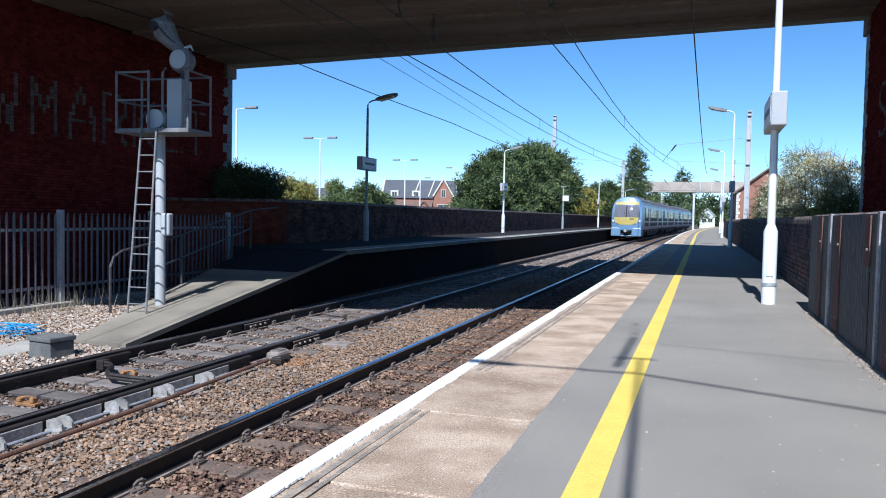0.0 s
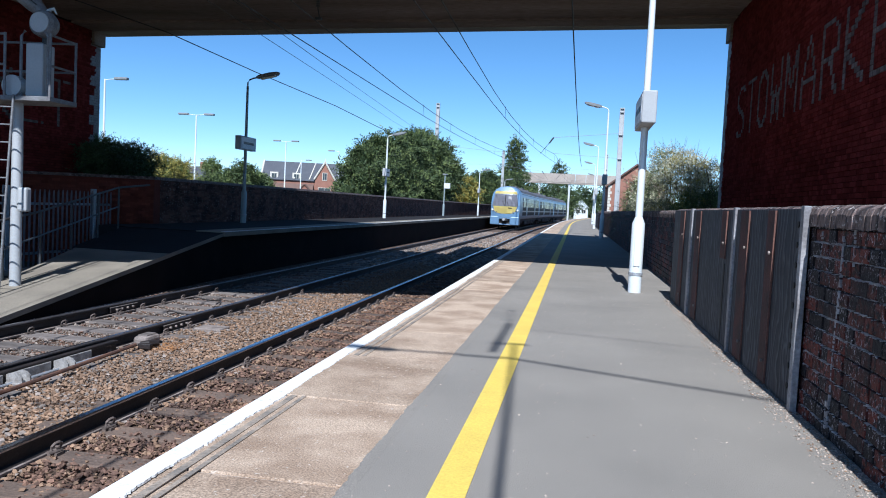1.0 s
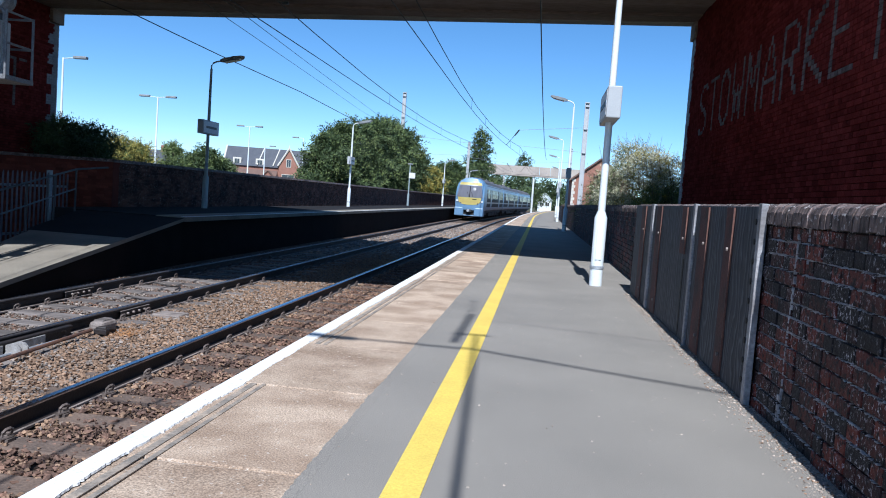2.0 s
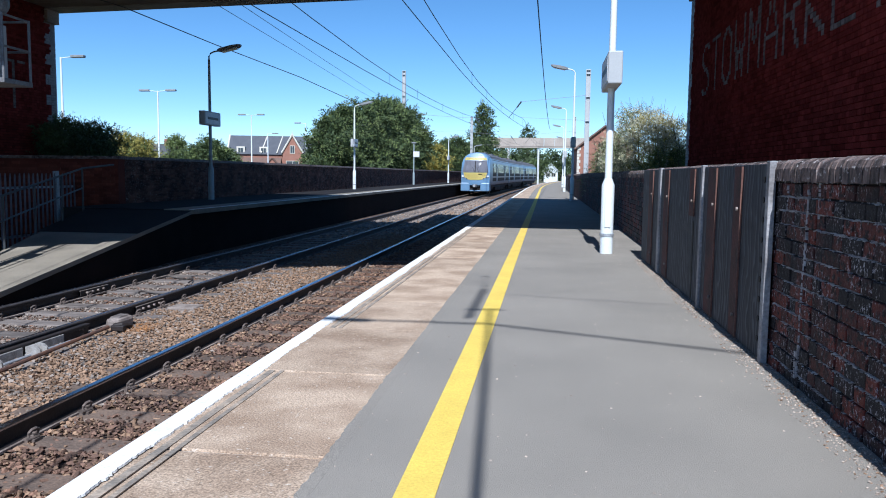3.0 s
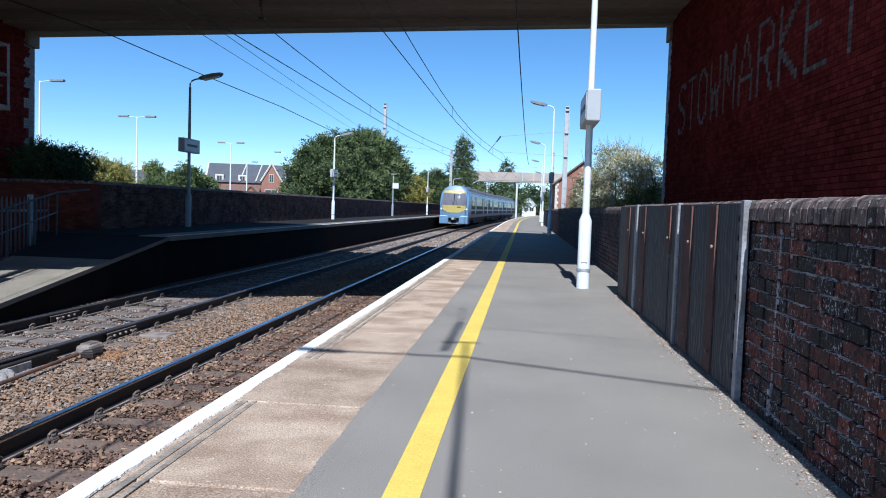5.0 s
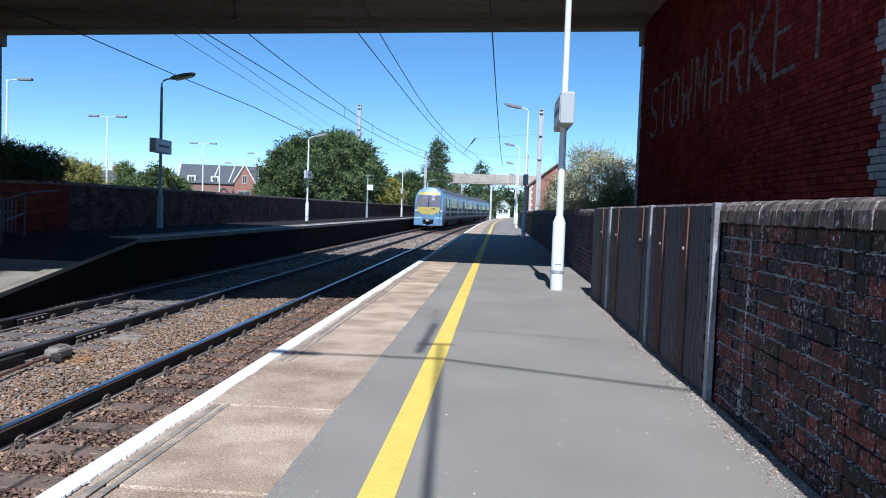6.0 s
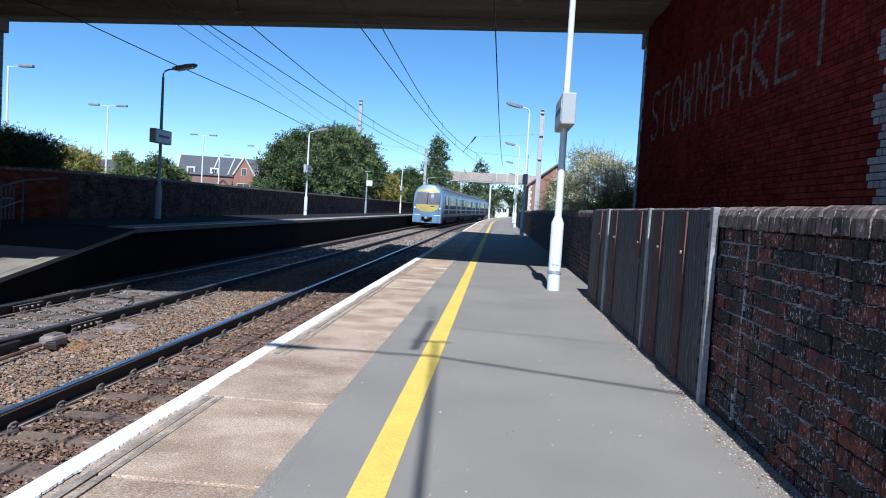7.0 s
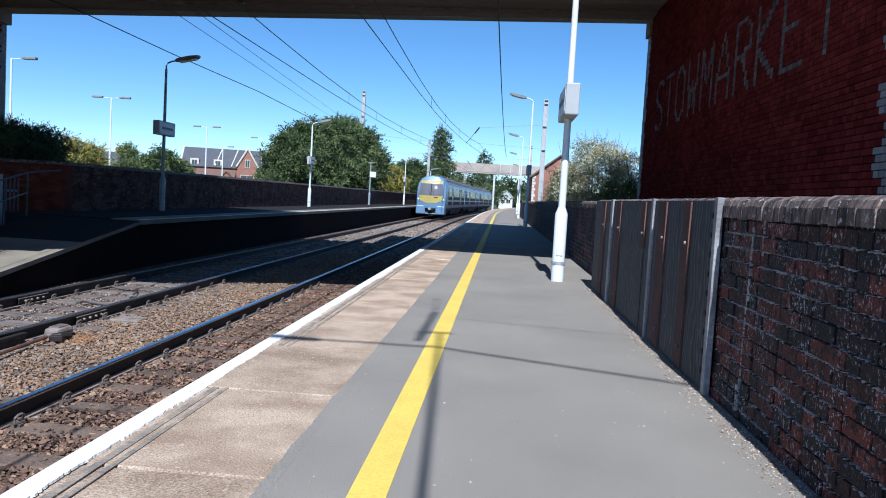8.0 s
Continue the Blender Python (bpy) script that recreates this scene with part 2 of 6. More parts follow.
UNDER = material("black_underframe", (0.018, 0.017, 0.017), 0.8, (0.035, 0.03, 0.026), 3, 40)
WIRE = material("overhead_wire", (0.03, 0.03, 0.032), 0.6, None, 3, 30)


# ---- building helpers ----
def part(name, bm, mat, parent=None, label="", smooth=False):
    """Links a bmesh as one mesh object, under a thing or part if one is given."""
    me = bpy.data.meshes.new(name)
    bm.to_mesh(me)
    bm.free()
    me.materials.append(mat)
    if smooth:
        me.shade_smooth()
        me.set_sharp_from_angle(angle=0.7)
    ob = new(name, me)
    if parent:
        ob.parent = parent
    if label:
        tagged(ob, label)
    return ob


def thing(name, label, category, group="", kind="", m=None):
    ob = tagged(new(name), label, category, group, kind)
    ob.empty_display_size = 0.2
    if m is not None:
        ob.matrix_basis = m
    return ob


def add_box(bm, x0, x1, y0, y1, z0, z1, bevel=0.0):
    vs = [bm.verts.new((x, y, z)) for x in (x0, x1) for y in (y0, y1) for z in (z0, z1)]
    fs = [bm.faces.new([vs[i] for i in q]) for q in ((0, 1, 3, 2), (4, 6, 7, 5), (0, 4, 5, 1), (2, 3, 7, 6), (0, 2, 6, 4), (1, 5, 7, 3))]
    if bevel:
        es = list({e for f in fs for e in f.edges})
        bmesh.ops.bevel(bm, geom=es, offset=bevel, segments=2, affect="EDGES", profile=0.5)
    return bm


def box(x0, x1, y0, y1, z0, z1, bevel=0.0):
    return add_box(bmesh.new(), x0, x1, y0, y1, z0, z1, bevel)


def add_tube(bm, points, radius, sides=8, caps=True):
    """A round bar along points; radius is a number or one for each point."""
    pts = [Vector(p) for p in points]
    radii = radius if isinstance(radius, (list, tuple)) else [radius] * len(pts)
    rings = []
    for i, p in enumerate(pts):
        d = (pts[min(i + 1, len(pts) - 1)] - pts[max(i - 1, 0)]).normalized()
        up = Vector((0, 0, 1)) if abs(d.z) < 0.9 else Vector((1, 0, 0))
        a = d.cross(up).normalized()
        b = a.cross(d)
        rings.append([bm.verts.new(p + radii[i] * (math.cos(k * math.tau / sides) * a + math.sin(k * math.tau / sides) * b)) for k in range(sides)])
    for r, s in zip(rings, rings[1:]):
        for k in range(sides):
            bm.faces.new((r[k], r[(k + 1) % sides], s[(k + 1) % sides], s[k]))
    if caps:
        bm.faces.new(rings[0][::-1])
        bm.faces.new(rings[-1])
    return bm


def tube(points, radius, sides=8):
    return add_tube(bmesh.new(), points, radius, sides)


def bend(y):
    """How far the line has swung to the right at y."""
    return max(0.0, y - 55.0) ** 2 / 2200.0


def add_sweep(bm, profile, ys, shift=bend):
    """Sweeps a closed profile of (x, z) points along the line."""
    rings = [[bm.verts.new((x + shift(y), y, z)) for x, z in profile] for y in ys]
    n = len(profile)
    for r, s in zip(rings, rings[1:]):
        for k in range(n):
            bm.faces.new((r[k], r[(k + 1) % n], s[(k + 1) % n], s[k]))
    bm.faces.new(rings[0][::-1])
    bm.faces.new(rings[-1])
    bmesh.ops.recalc_face_normals(bm, faces=bm.faces[:])
    return bm


def sweep(profile, ys, shift=bend):
    return add_sweep(bmesh.new(), profile, ys, shift)


def steps(a, b, straight=60.0, d=8.0):
    ys = [a] if a < straight else []
    y = max(a, straight)
    while y < b:
        ys.append(y)
        y += d
    return ys + [b]


def mesh_boxes(name, boxes, mats, faces_mat=None, parent=None):
    """Many boxes in one mesh. boxes: an array of x0 x1 y0 y1 z0 z1."""
    a = np.asarray(boxes, dtype=float)
    n = len(a)
    v = np.empty((n, 8, 3))
    k = 0
    for i in (0, 1):
        for j in (2, 3):
            for h in (4, 5):
                v[:, k, 0], v[:, k, 1], v[:, k, 2] = a[:, i], a[:, j], a[:, h]
                k += 1
    quads = np.array(((0, 1, 3, 2), (4, 6, 7, 5), (0, 4, 5, 1), (2, 3, 7, 6), (0, 2, 6, 4), (1, 5, 7, 3)))
    f = (quads[None] + 8 * np.arange(n)[:, None, None]).reshape(-1, 4)
    me = bpy.data.meshes.new(name)
    me.from_pydata(v.reshape(-1, 3).tolist(), [], f.tolist())
    for mm in mats:
        me.materials.append(mm)
    if faces_mat is not None:
        me.polygons.foreach_set("material_index", np.repeat(np.asarray(faces_mat), 6))
    ob = new(name, me)
    if parent:
        ob.parent = parent
    return ob


CONCRETE_WORN_SHADED = material("worn_brown_shaded_concrete", (0.27, 0.235, 0.185), 0.9, (0.15, 0.13, 0.105), 1.2, 60, 0.9, 0.4)

# ---- ground, platforms and track bed ----
RAIL_Z, BED_Z = -0.72, -0.90
EDGE, FAR_EDGE, FAR_TOP = -1.56, -7.72, 0.20
WALL_X, WALL_TOP = 1.28, 1.15
FAR_WALL_X, FAR_WALL_TOP = -10.7, 1.33
ABUT_R, ABUT_L, SOFFIT_Z = 3.47, -14.75, 5.80
SKEW = 0.105


def far_y(x):
    return 20.2 - SKEW * (x - ABUT_R)


def near_y(x):
    return 10.2 + (0.5 * (x + 2.5) if x < -2.5 else 0.0)


bm = bmesh.new()
grid_x = [-2500, -400, -120, -40, -14.5, -11.5, 2.2, 6, 30, 120, 400, 2500]
grid_y = [-300, -60, -20, 0, 20, 60, 120, 250, 500, 1200, 3500]
rows = [[bm.verts.new((x, y, -0.98 if -14 < x < 2.5 else -1.0)) for x in grid_x] for y in grid_y]
for r, s in zip(rows, rows[1:]):
    for k in range(len(grid_x) - 1):
        bm.faces.new((r[k], r[k + 1], s[k + 1], s[k]))
tagged(part("ground", bm, EARTH), "rough earth and dry grass beyond the railway", "ground", kind="structure")

track_bed = part("track_bed", sweep([(-11.3, -1.3), (-11.3, -0.82), (-8.2, -0.84), (-7.3, BED_Z), (-1.7, BED_Z), (-1.5, -1.3)], steps(-12, 190)), BALLAST_BED)
tagged(track_bed, "brown ballast bed under both railway tracks", "track bed", kind="structure")

ys = steps(-8, 150)
platform = thing("platform", "grey tarmac station platform with concrete edge slabs", "platform", kind="structure")
part("tarmac", sweep([(-0.775, -0.3), (1.9, -0.3), (1.9, 0.0), (-0.775, 0.0)], ys), TARMAC, platform)
part("edge_wall", sweep([(EDGE + 0.12, -1.1), (-0.8, -1.1), (-0.8, -0.10), (EDGE + 0.12, -0.10)], ys), BRICK_SHADED, platform, "brick platform face under the edge slabs")
part("yellow_line", sweep([(-0.47, -0.01), (-0.335, -0.01), (-0.335, 0.004), (-0.47, 0.004)], ys), YELLOW_PAINT, platform, "broad yellow safety line")

far_ys = steps(16.2, 150)
far_platform = thing("platform_far", "opposite station platform with shade-darkened tarmac and pale edge", "platform", kind="structure")
part("tarmac", sweep([(FAR_WALL_X - 0.2, -1.1), (FAR_EDGE - 0.7, -1.1), (FAR_EDGE - 0.7, FAR_TOP), (FAR_WALL_X - 0.2, FAR_TOP)], far_ys), TARMAC_SHADED, far_platform)
part("edge_wall", sweep([(FAR_EDGE - 0.7, -1.1), (FAR_EDGE - 0.12, -1.1), (FAR_EDGE - 0.12, FAR_TOP - 0.1), (FAR_EDGE - 0.7, FAR_TOP - 0.1)], far_ys), BRICK_SHADED, far_platform)
# darker concrete than the near slabs, to hold the bridge's shade
part("edge_slab", sweep([(FAR_EDGE - 0.7, FAR_TOP - 0.1), (FAR_EDGE, FAR_TOP - 0.1), (FAR_EDGE, FAR_TOP + 0.003), (FAR_EDGE - 0.7, FAR_TOP + 0.003)], far_ys), CONCRETE_WORN_SHADED, far_platform)
part("white_line", sweep([(FAR_EDGE - 0.1, FAR_TOP), (FAR_EDGE - 0.002, FAR_TOP), (FAR_EDGE - 0.002, FAR_TOP + 0.008), (FAR_EDGE - 0.1, FAR_TOP + 0.008)], far_ys), WHITE_PAINT, far_platform)

# the ramp that runs down from the opposite platform's end
def ramp_block(name, thick, inset, mat, parent=None):
    bm = bmesh.new()
    prof = [(16.3, FAR_TOP - 0.01), (8.6, -0.80), (8.6, -0.80 - thick), (16.3, FAR_TOP - thick)]
    if name == "core":
        prof = [(16.28, FAR_TOP - 0.09), (8.7, -0.87), (8.7, -1.1), (16.28, -1.1)]
    a = [bm.verts.new((-10.3 + (1.9 if y < 10 else 0) + inset, y, z)) for y, z in prof]
    b = [bm.verts.new((-7.75 + (0.3 if y < 10 else 0) - inset, y, z)) for y, z in prof]
    bm.faces.new(a)
    bm.faces.new(b[::-1])
    for k in range(4):
        bm.faces.new((a[k], b[k], b[(k + 1) % 4], a[(k + 1) % 4]))
    bmesh.ops.recalc_face_normals(bm, faces=bm.faces[:])
    return part(name, bm, mat, parent)


ramp = thing("platform_ramp", "pale concrete ramp down from the platform end", "ramp", kind="structure")
ramp_block("top_slab", 0.08, 0.0, CONCRETE_WORN_SHADED, ramp)
ramp_block("core", 0.0, 0.08, BRICK_SHADED, ramp)
# dark sheet over the upper ramp, painting the shade that falls there
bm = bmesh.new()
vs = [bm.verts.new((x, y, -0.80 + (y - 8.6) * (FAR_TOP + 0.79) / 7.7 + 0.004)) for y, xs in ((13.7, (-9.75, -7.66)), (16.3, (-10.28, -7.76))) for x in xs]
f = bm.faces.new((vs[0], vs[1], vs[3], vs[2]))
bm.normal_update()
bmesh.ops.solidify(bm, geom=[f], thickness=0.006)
part("tarmac", bm, TARMAC_SHADED, ramp, "upper ramp tarmac, coloured dark for the bridge's shade")


# ---- rails ----
def rail_profile(x, z):
    h = [(-0.070, -0.159), (0.070, -0.159), (0.070, -0.148), (0.012, -0.125), (0.010, -0.045), (0.034, -0.035), (0.034, -0.006), (0.026, 0.0)]
    return [(x + a, z + b) for a, b in h] + [(x - a, z + b) for a, b in reversed(h[2:])]


TRACKS = (("track_near", (-2.18, -3.69)), ("track_far", (-5.42, -6.93)))
tracks = {}
for name, xs in TRACKS:
    track = thing(name, "railway track of dark rails on stained sleepers", "railway track", kind="structure")
    tracks[name] = track
    for x in xs:
        rail = part("rail", sweep(rail_profile(x, RAIL_Z), steps(-12, 190)), RAIL, track)
        near = name == "track_near"
        part("rail_head", sweep([(x - 0.037, RAIL_Z - 0.016), (x + 0.037, RAIL_Z - 0.016), (x + 0.036, RAIL_Z - 0.005), (x + 0.025, RAIL_Z + 0.003), (x - 0.025, RAIL_Z + 0.003), (x - 0.036, RAIL_Z - 0.005)], steps(-12, 190)), RAIL_TOP if near else RAIL_WORN, rail, "polished running surface" if near else "dull worn running surface")
        if not near:
            part("wheel_band", sweep([(x - 0.008, RAIL_Z), (x + 0.012, RAIL_Z), (x + 0.012, RAIL_Z + 0.0055), (x - 0.008, RAIL_Z + 0.0055)], steps(-12, 190)), RAIL_TOP, rail, "bright narrow band worn by wheels")
        for side in (-1, 1):
            part("rail_foot", sweep([(x + side * a, RAIL_Z + b) for a, b in ((0.060, -0.150), (0.076, -0.156), (0.076, -0.138), (0.060, -0.134))], steps(-12, 60)), FOOT, rail, "dusty foot of the rail")

# ---- the road bridge ----
bridge = thing("road_bridge", "wide concrete road bridge deck over the tracks", "bridge", kind="structure")


def deck_piece(name, x0, x1, f0, f1, z0, z1, mat, label=""):
    """A strip of deck from f0 to f1, counted from the near edge (0) to the far edge (1)."""
    bm = bmesh.new()
    rings = [[bm.verts.new((x, near_y(x) + f * (far_y(x) - near_y(x)), z)) for f, z in ((f0, z0), (f1, z0), (f1, z1), (f0, z1))] for x in (x0, -2.5 if x0 < -2.5 else x0 + 1.0, x1)]
    for r, s in zip(rings, rings[1:]):
        for k in range(4):
            bm.faces.new((r[k], r[(k + 1) % 4], s[(k + 1) % 4], s[k]))
    bm.faces.new(rings[0][::-1])
    bm.faces.new(rings[-1])
    bmesh.ops.recalc_face_normals(bm, faces=bm.faces[:])
    return part(name, bm, mat, bridge, label)


deck_piece("deck", ABUT_L - 3, ABUT_R + 3, 0.0, 1.0, SOFFIT_Z + 0.10, SOFFIT_Z + 1.1, SOFFIT)
BEAMS = 11
for k in range(BEAMS):
    deck_piece("beam", ABUT_L - 1, ABUT_R + 1, (k + 0.04) / BEAMS, (k + 0.96) / BEAMS, SOFFIT_Z + (0.0 if k % 2 == 0 else 0.05), SOFFIT_Z + 0.11, SOFFIT)
deck_piece("parapet", ABUT_L - 8, ABUT_R + 8, -0.01, 0.03, SOFFIT_Z - 0.02, SOFFIT_Z + 2.6, CONCRETE, "solid bridge parapet")
deck_piece("parapet", ABUT_L - 8, ABUT_R + 8, 0.97, 1.01, SOFFIT_Z - 0.02, SOFFIT_Z + 2.9, CONCRETE, "solid bridge parapet")
# added out of view, only to throw the long shade on platform and track
deck_piece("parapet_screen", -4.6, 2.2, 0.975, 1.005, SOFFIT_Z + 2.88, SOFFIT_Z + 10.1, CONCRETE, "unseen added screen that shades the platform beyond the bridge")

BACK = 8.0
for name, x0, x1, ya, yb in (("abutment_right", ABUT_R + 0.03, ABUT_R + BACK, 7.12, 20.16), ("abutment_left", ABUT_L - BACK, ABUT_L - 0.03, 3.0, 21.95)):
    tagged(part(name, box(x0, x1, ya, yb, -1.1, SOFFIT_Z + 0.08), MORTAR), "tall red brick bridge abutment", "abutment", kind="structure")

# ---- boundary walls ----
tagged(part("wall_right", sweep([(WALL_X + 0.012, -0.05), (WALL_X + 0.33, -0.05), (WALL_X + 0.33, WALL_TOP - 0.1), (WALL_X + 0.012, WALL_TOP - 0.1)], [-8, 10.1]), MORTAR_PALE), "weathered red brick platform wall with bullnose coping", "wall", kind="structure")
tagged(part("wall_right_far", sweep([(1.50, -0.05), (1.83, -0.05), (1.83, WALL_TOP - 0.1), (1.50, WALL_TOP - 0.1)], steps(10.1, 150)), MORTAR_PALE), "sooty brick platform wall with rounded coping", "wall", kind="structure")
tagged(part("wall_left_far", sweep([(FAR_WALL_X - 0.35, -1.1), (FAR_WALL_X, -1.1), (FAR_WALL_X, FAR_WALL_TOP), (FAR_WALL_X - 0.35, FAR_WALL_TOP)], steps(18.6, 150)), BRICK_FAR), "dark brick wall behind the opposite platform", "wall", kind="structure")
tagged(part("wall_left_return", box(ABUT_L - 0.1, FAR_WALL_X, 18.3, 18.65, -1.1, FAR_WALL_TOP), BRICK_WARM), "red brick return wall at the platform end", "wall", kind="structure")

GREY_POST = material("grey_green_painted_post", (0.30, 0.36, 0.38), 0.45, (0.24, 0.29, 0.31), 3, 40, 0.8, 0.08, grain=0.06)
SIGN_WHITE = material("white_sign_face", (0.70, 0.71, 0.72), 0.5, (0.62, 0.63, 0.65), 3, 40)


# ---- platform lamps ----
def lamp_head(parent, colour, z, way, size=0.72):
    """A flat street-lamp head on a short bent arm, pointing along x by way."""
    arm = [(0, 0, z - 0.30), (0, 0, z - 0.12), (way * 0.05, 0, z - 0.04), (way * 0.16, 0, z + 0.01), (way * 0.32, 0, z + 0.04)]
    part("arm", tube(arm, 0.024, 8), colour, parent, smooth=True)
    bm = bmesh.new()
    rings = []
    for f, w, h0, h1 in ((0.0, 0.06, -0.03, 0.04), (0.15, 0.12, -0.055, 0.06), (0.6, 0.15, -0.06, 0.07), (0.9, 0.12, -0.04, 0.055), (1.0, 0.06, -0.01, 0.035)):
        cx, cz = way * (0.28 + f * size), z + 0.04 + 0.14 * f
        rings.append([bm.verts.new((cx, s * w, cz + h)) for s, h in ((-1, h0), (1, h0), (1, h1 * 0.7), (0.5, h1), (-0.5, h1), (-1, h1 * 0.7))])
    for r, s in zip(rings, rings[1:]):
        for k in range(6):
            bm.faces.new((r[k], r[(k + 1) % 6], s[(k + 1) % 6], s[k]))
    bm.faces.new(rings[0])
    bm.faces.new(rings[-1])
    bmesh.ops.recalc_face_normals(bm, faces=bm.faces[:])
    head = part("lamp_head", bm, LAMP_GREY, parent)
    bm = bmesh.new()
    vs = [bm.verts.new((way * (0.28 + f * size), s * 0.10, z + 0.04 + 0.14 * f - d)) for f, d in ((0.2, 0.085), (0.85, 0.07)) for s in (-1, 1)]
    vt = [bm.verts.new((v.co.x, v.co.y * 1.15, v.co.z + 0.035)) for v in vs]
    bm.faces.new((vs[0], vs[1], vs[3], vs[2]))
    for a, b in ((0, 1), (1, 3), (3, 2), (2, 0)):
        bm.faces.new((vs[a], vs[b], vt[b], vt[a]))
    bmesh.ops.recalc_face_normals(bm, faces=bm.faces[:])
    part("lens", bm, LAMP_LENS, head, "milky plastic lens")


def platform_lamp(m, height, way, colour, label, sign=True, sign_len=1.12):
    lamp = thing("platform_lamp", label, "lamp post", "platform lamps", m=m)
    part("base", tube([(0, 0, 0), (0, 0, 0.24), (0, 0, 0.27), (0, 0, 0.93), (0, 0, 1.02)], [0.088, 0.088, 0.086, 0.086, 0.05], 16), colour, lamp, smooth=True)
    part("base_strap", tube([(0, 0, 0.235), (0, 0, 0.275)], 0.096, 16), GALV, lamp)
    part("access_door", box(-0.04, 0.04, -0.094, -0.084, 0.36, 0.78, 0.004), colour, lamp)
    part("shaft", tube([(0, 0, 1.0), (0, 0, 2.7), (0, 0, height - 0.28)], [0.050, 0.046, 0.036], 14), colour, lamp, smooth=True)
    lamp_head(lamp, colour, height - 0.06, way)
    if sign:
        case = part("sign_case", box(-0.092, 0.092, -sign_len / 2, sign_len / 2, 2.22, 2.63, 0.015), SIGN_GREY, lamp, "grey sign box along the post")
        part("sign_face", box(way * 0.094 - 0.004, way * 0.094 + 0.004, -sign_len / 2 + 0.04, sign_len / 2 - 0.04, 2.26, 2.59, 0.002), SIGN_WHITE, case)
        part("writing", box(way * 0.100 - 0.003, way * 0.100 + 0.003, -sign_len * 0.32, sign_len * 0.32, 2.39, 2.46), DARK_STEEL, case)
        for z in (2.30, 2.55):
            part("clamp", tube([(0, 0, z - 0.02), (0, 0, z + 0.02)], 0.056, 12), GALV, case)
    return lamp


first = platform_lamp(pose(0.84, 10.68, 0), 5.45, -1, WHITE_POST, "white lamp post with a grey sign box beside the wall")
for y, x in ((32.7, 1.09), (51.5, 1.22), (70.7, 1.50), (92.0, 2.1)):
    tagged(copy_thing(first, pose(x, y, 0)), "tall white lamp post standing on the tarmac platform")
far_lamp = platform_lamp(pose(-10.05, 22.3, FAR_TOP), 4.45, 1, GREY_POST, "grey-green lamp post with a white station sign")
far_white = platform_lamp(pose(-10.05, 40.0, FAR_TOP), 4.45, 1, WHITE_POST, "white lamp post with a small sign before the far wall", sign_len=0.9)
copy_thing(far_white, pose(-9.45, 75.0, FAR_TOP))
copy_thing(far_white, pose(-9.0, 97.0, FAR_TOP))


name_post = thing("sign_post", "short grey post with a small station sign before the wall", "sign post", m=pose(-10.3, 60.0, FAR_TOP))
part("post", tube([(0, 0, 0), (0, 0, 0.9), (0, 0, 0.95), (0, 0, 3.25)], [0.085, 0.085, 0.05, 0.045], 12), GREY_POST, name_post)
case = part("sign_case", box(-0.05, 0.45, -0.06, 0.06, 2.15, 2.60, 0.01), SIGN_GREY, name_post)
part("sign_face", box(-0.02, 0.42, -0.068, -0.058, 2.18, 2.57, 0.003), SIGN_WHITE, case)
part("cap", box(-0.18, 0.18, -0.10, 0.10, 3.22, 3.32, 0.02), LAMP_GREY, name_post)


# ---- car park lamps beyond the wall ----
def car_park_lamp(x, y, top, arms):
    lamp = thing("street_lamp", "tall white car park lamp with flat heads", "street lamp", "car park lamps", m=pose(x, y, -1.0))
    part("pole", tube([(0, 0, 0), (0, 0, 1.2), (0, 0, 1.3), (0, 0, top + 1.0)], [0.11, 0.11, 0.075, 0.05], 10), WHITE_POST, lamp, smooth=True)
    for way in arms:
        part("bracket", tube([(0, 0, top + 0.95), (way * 0.75, 0, top + 1.02)], 0.025, 6), WHITE_POST, lamp)
        part("lamp_head", box(min(way * 0.6, way * 1.35), max(way * 0.6, way * 1.35), -0.13, 0.13, top + 0.96, top + 1.10, 0.03), LAMP_GREY, lamp)


for a, el, d, arms in ((-33.61, 7.30, 46, (1,)), (-27.68, 5.46, 58, (-1, 1)), (-21.44, 4.04, 80, (-1, 1)), (-17.6, 3.55, 92, (-1,)), (-20.3, 2.75, 100, (1,))):
    a = radians(a)
    car_park_lamp(d * math.sin(a), d * math.cos(a), 1.05 + d * math.tan(radians(el)), arms)

CONCRETE_DARK = material("dark_grey_concrete", (0.15, 0.15, 0.145), 0.85, (0.10, 0.10, 0.096), 4, 60)
BLUE_PLASTIC = material("blue_plastic", (0.03, 0.30, 0.62), 0.5, (0.02, 0.22, 0.5), 8, 60)


# ---- overhead line ----
def wire(points, r=0.008, label="thin dark overhead wire"):
    return tagged(part("overhead_wire", tube(points, r, 5), WIRE), label, "wire", "overhead wires")


def sagging(x0, y0, z0, x1, y1, z1, sag, n=10):
    return [(x0 + (x1 - x0) * i / n, y0 + (y1 - y0) * i / n, z0 + (z1 - z0) * i / n - 4 * sag * (i / n) * (1 - i / n)) for i in range(n + 1)]


def along(x, z, sag, top, droppers=False):
    """A wire over a track: level if top is nothing, else hung between supports at the given height."""
    pts = []
    for a, b in ((-40, 14), (14, 62), (62, 108), (108, 160)):
        for i in range(8):
            f = i / 8
            y = a + (b - a) * f
            zz = z if top is None else top - 4 * (top - z) * f * (1 - f)
            pts.append((x + bend(y) + min(1.2, max(0.0, y - 25) ** 2 / 800), y, zz))
    return pts


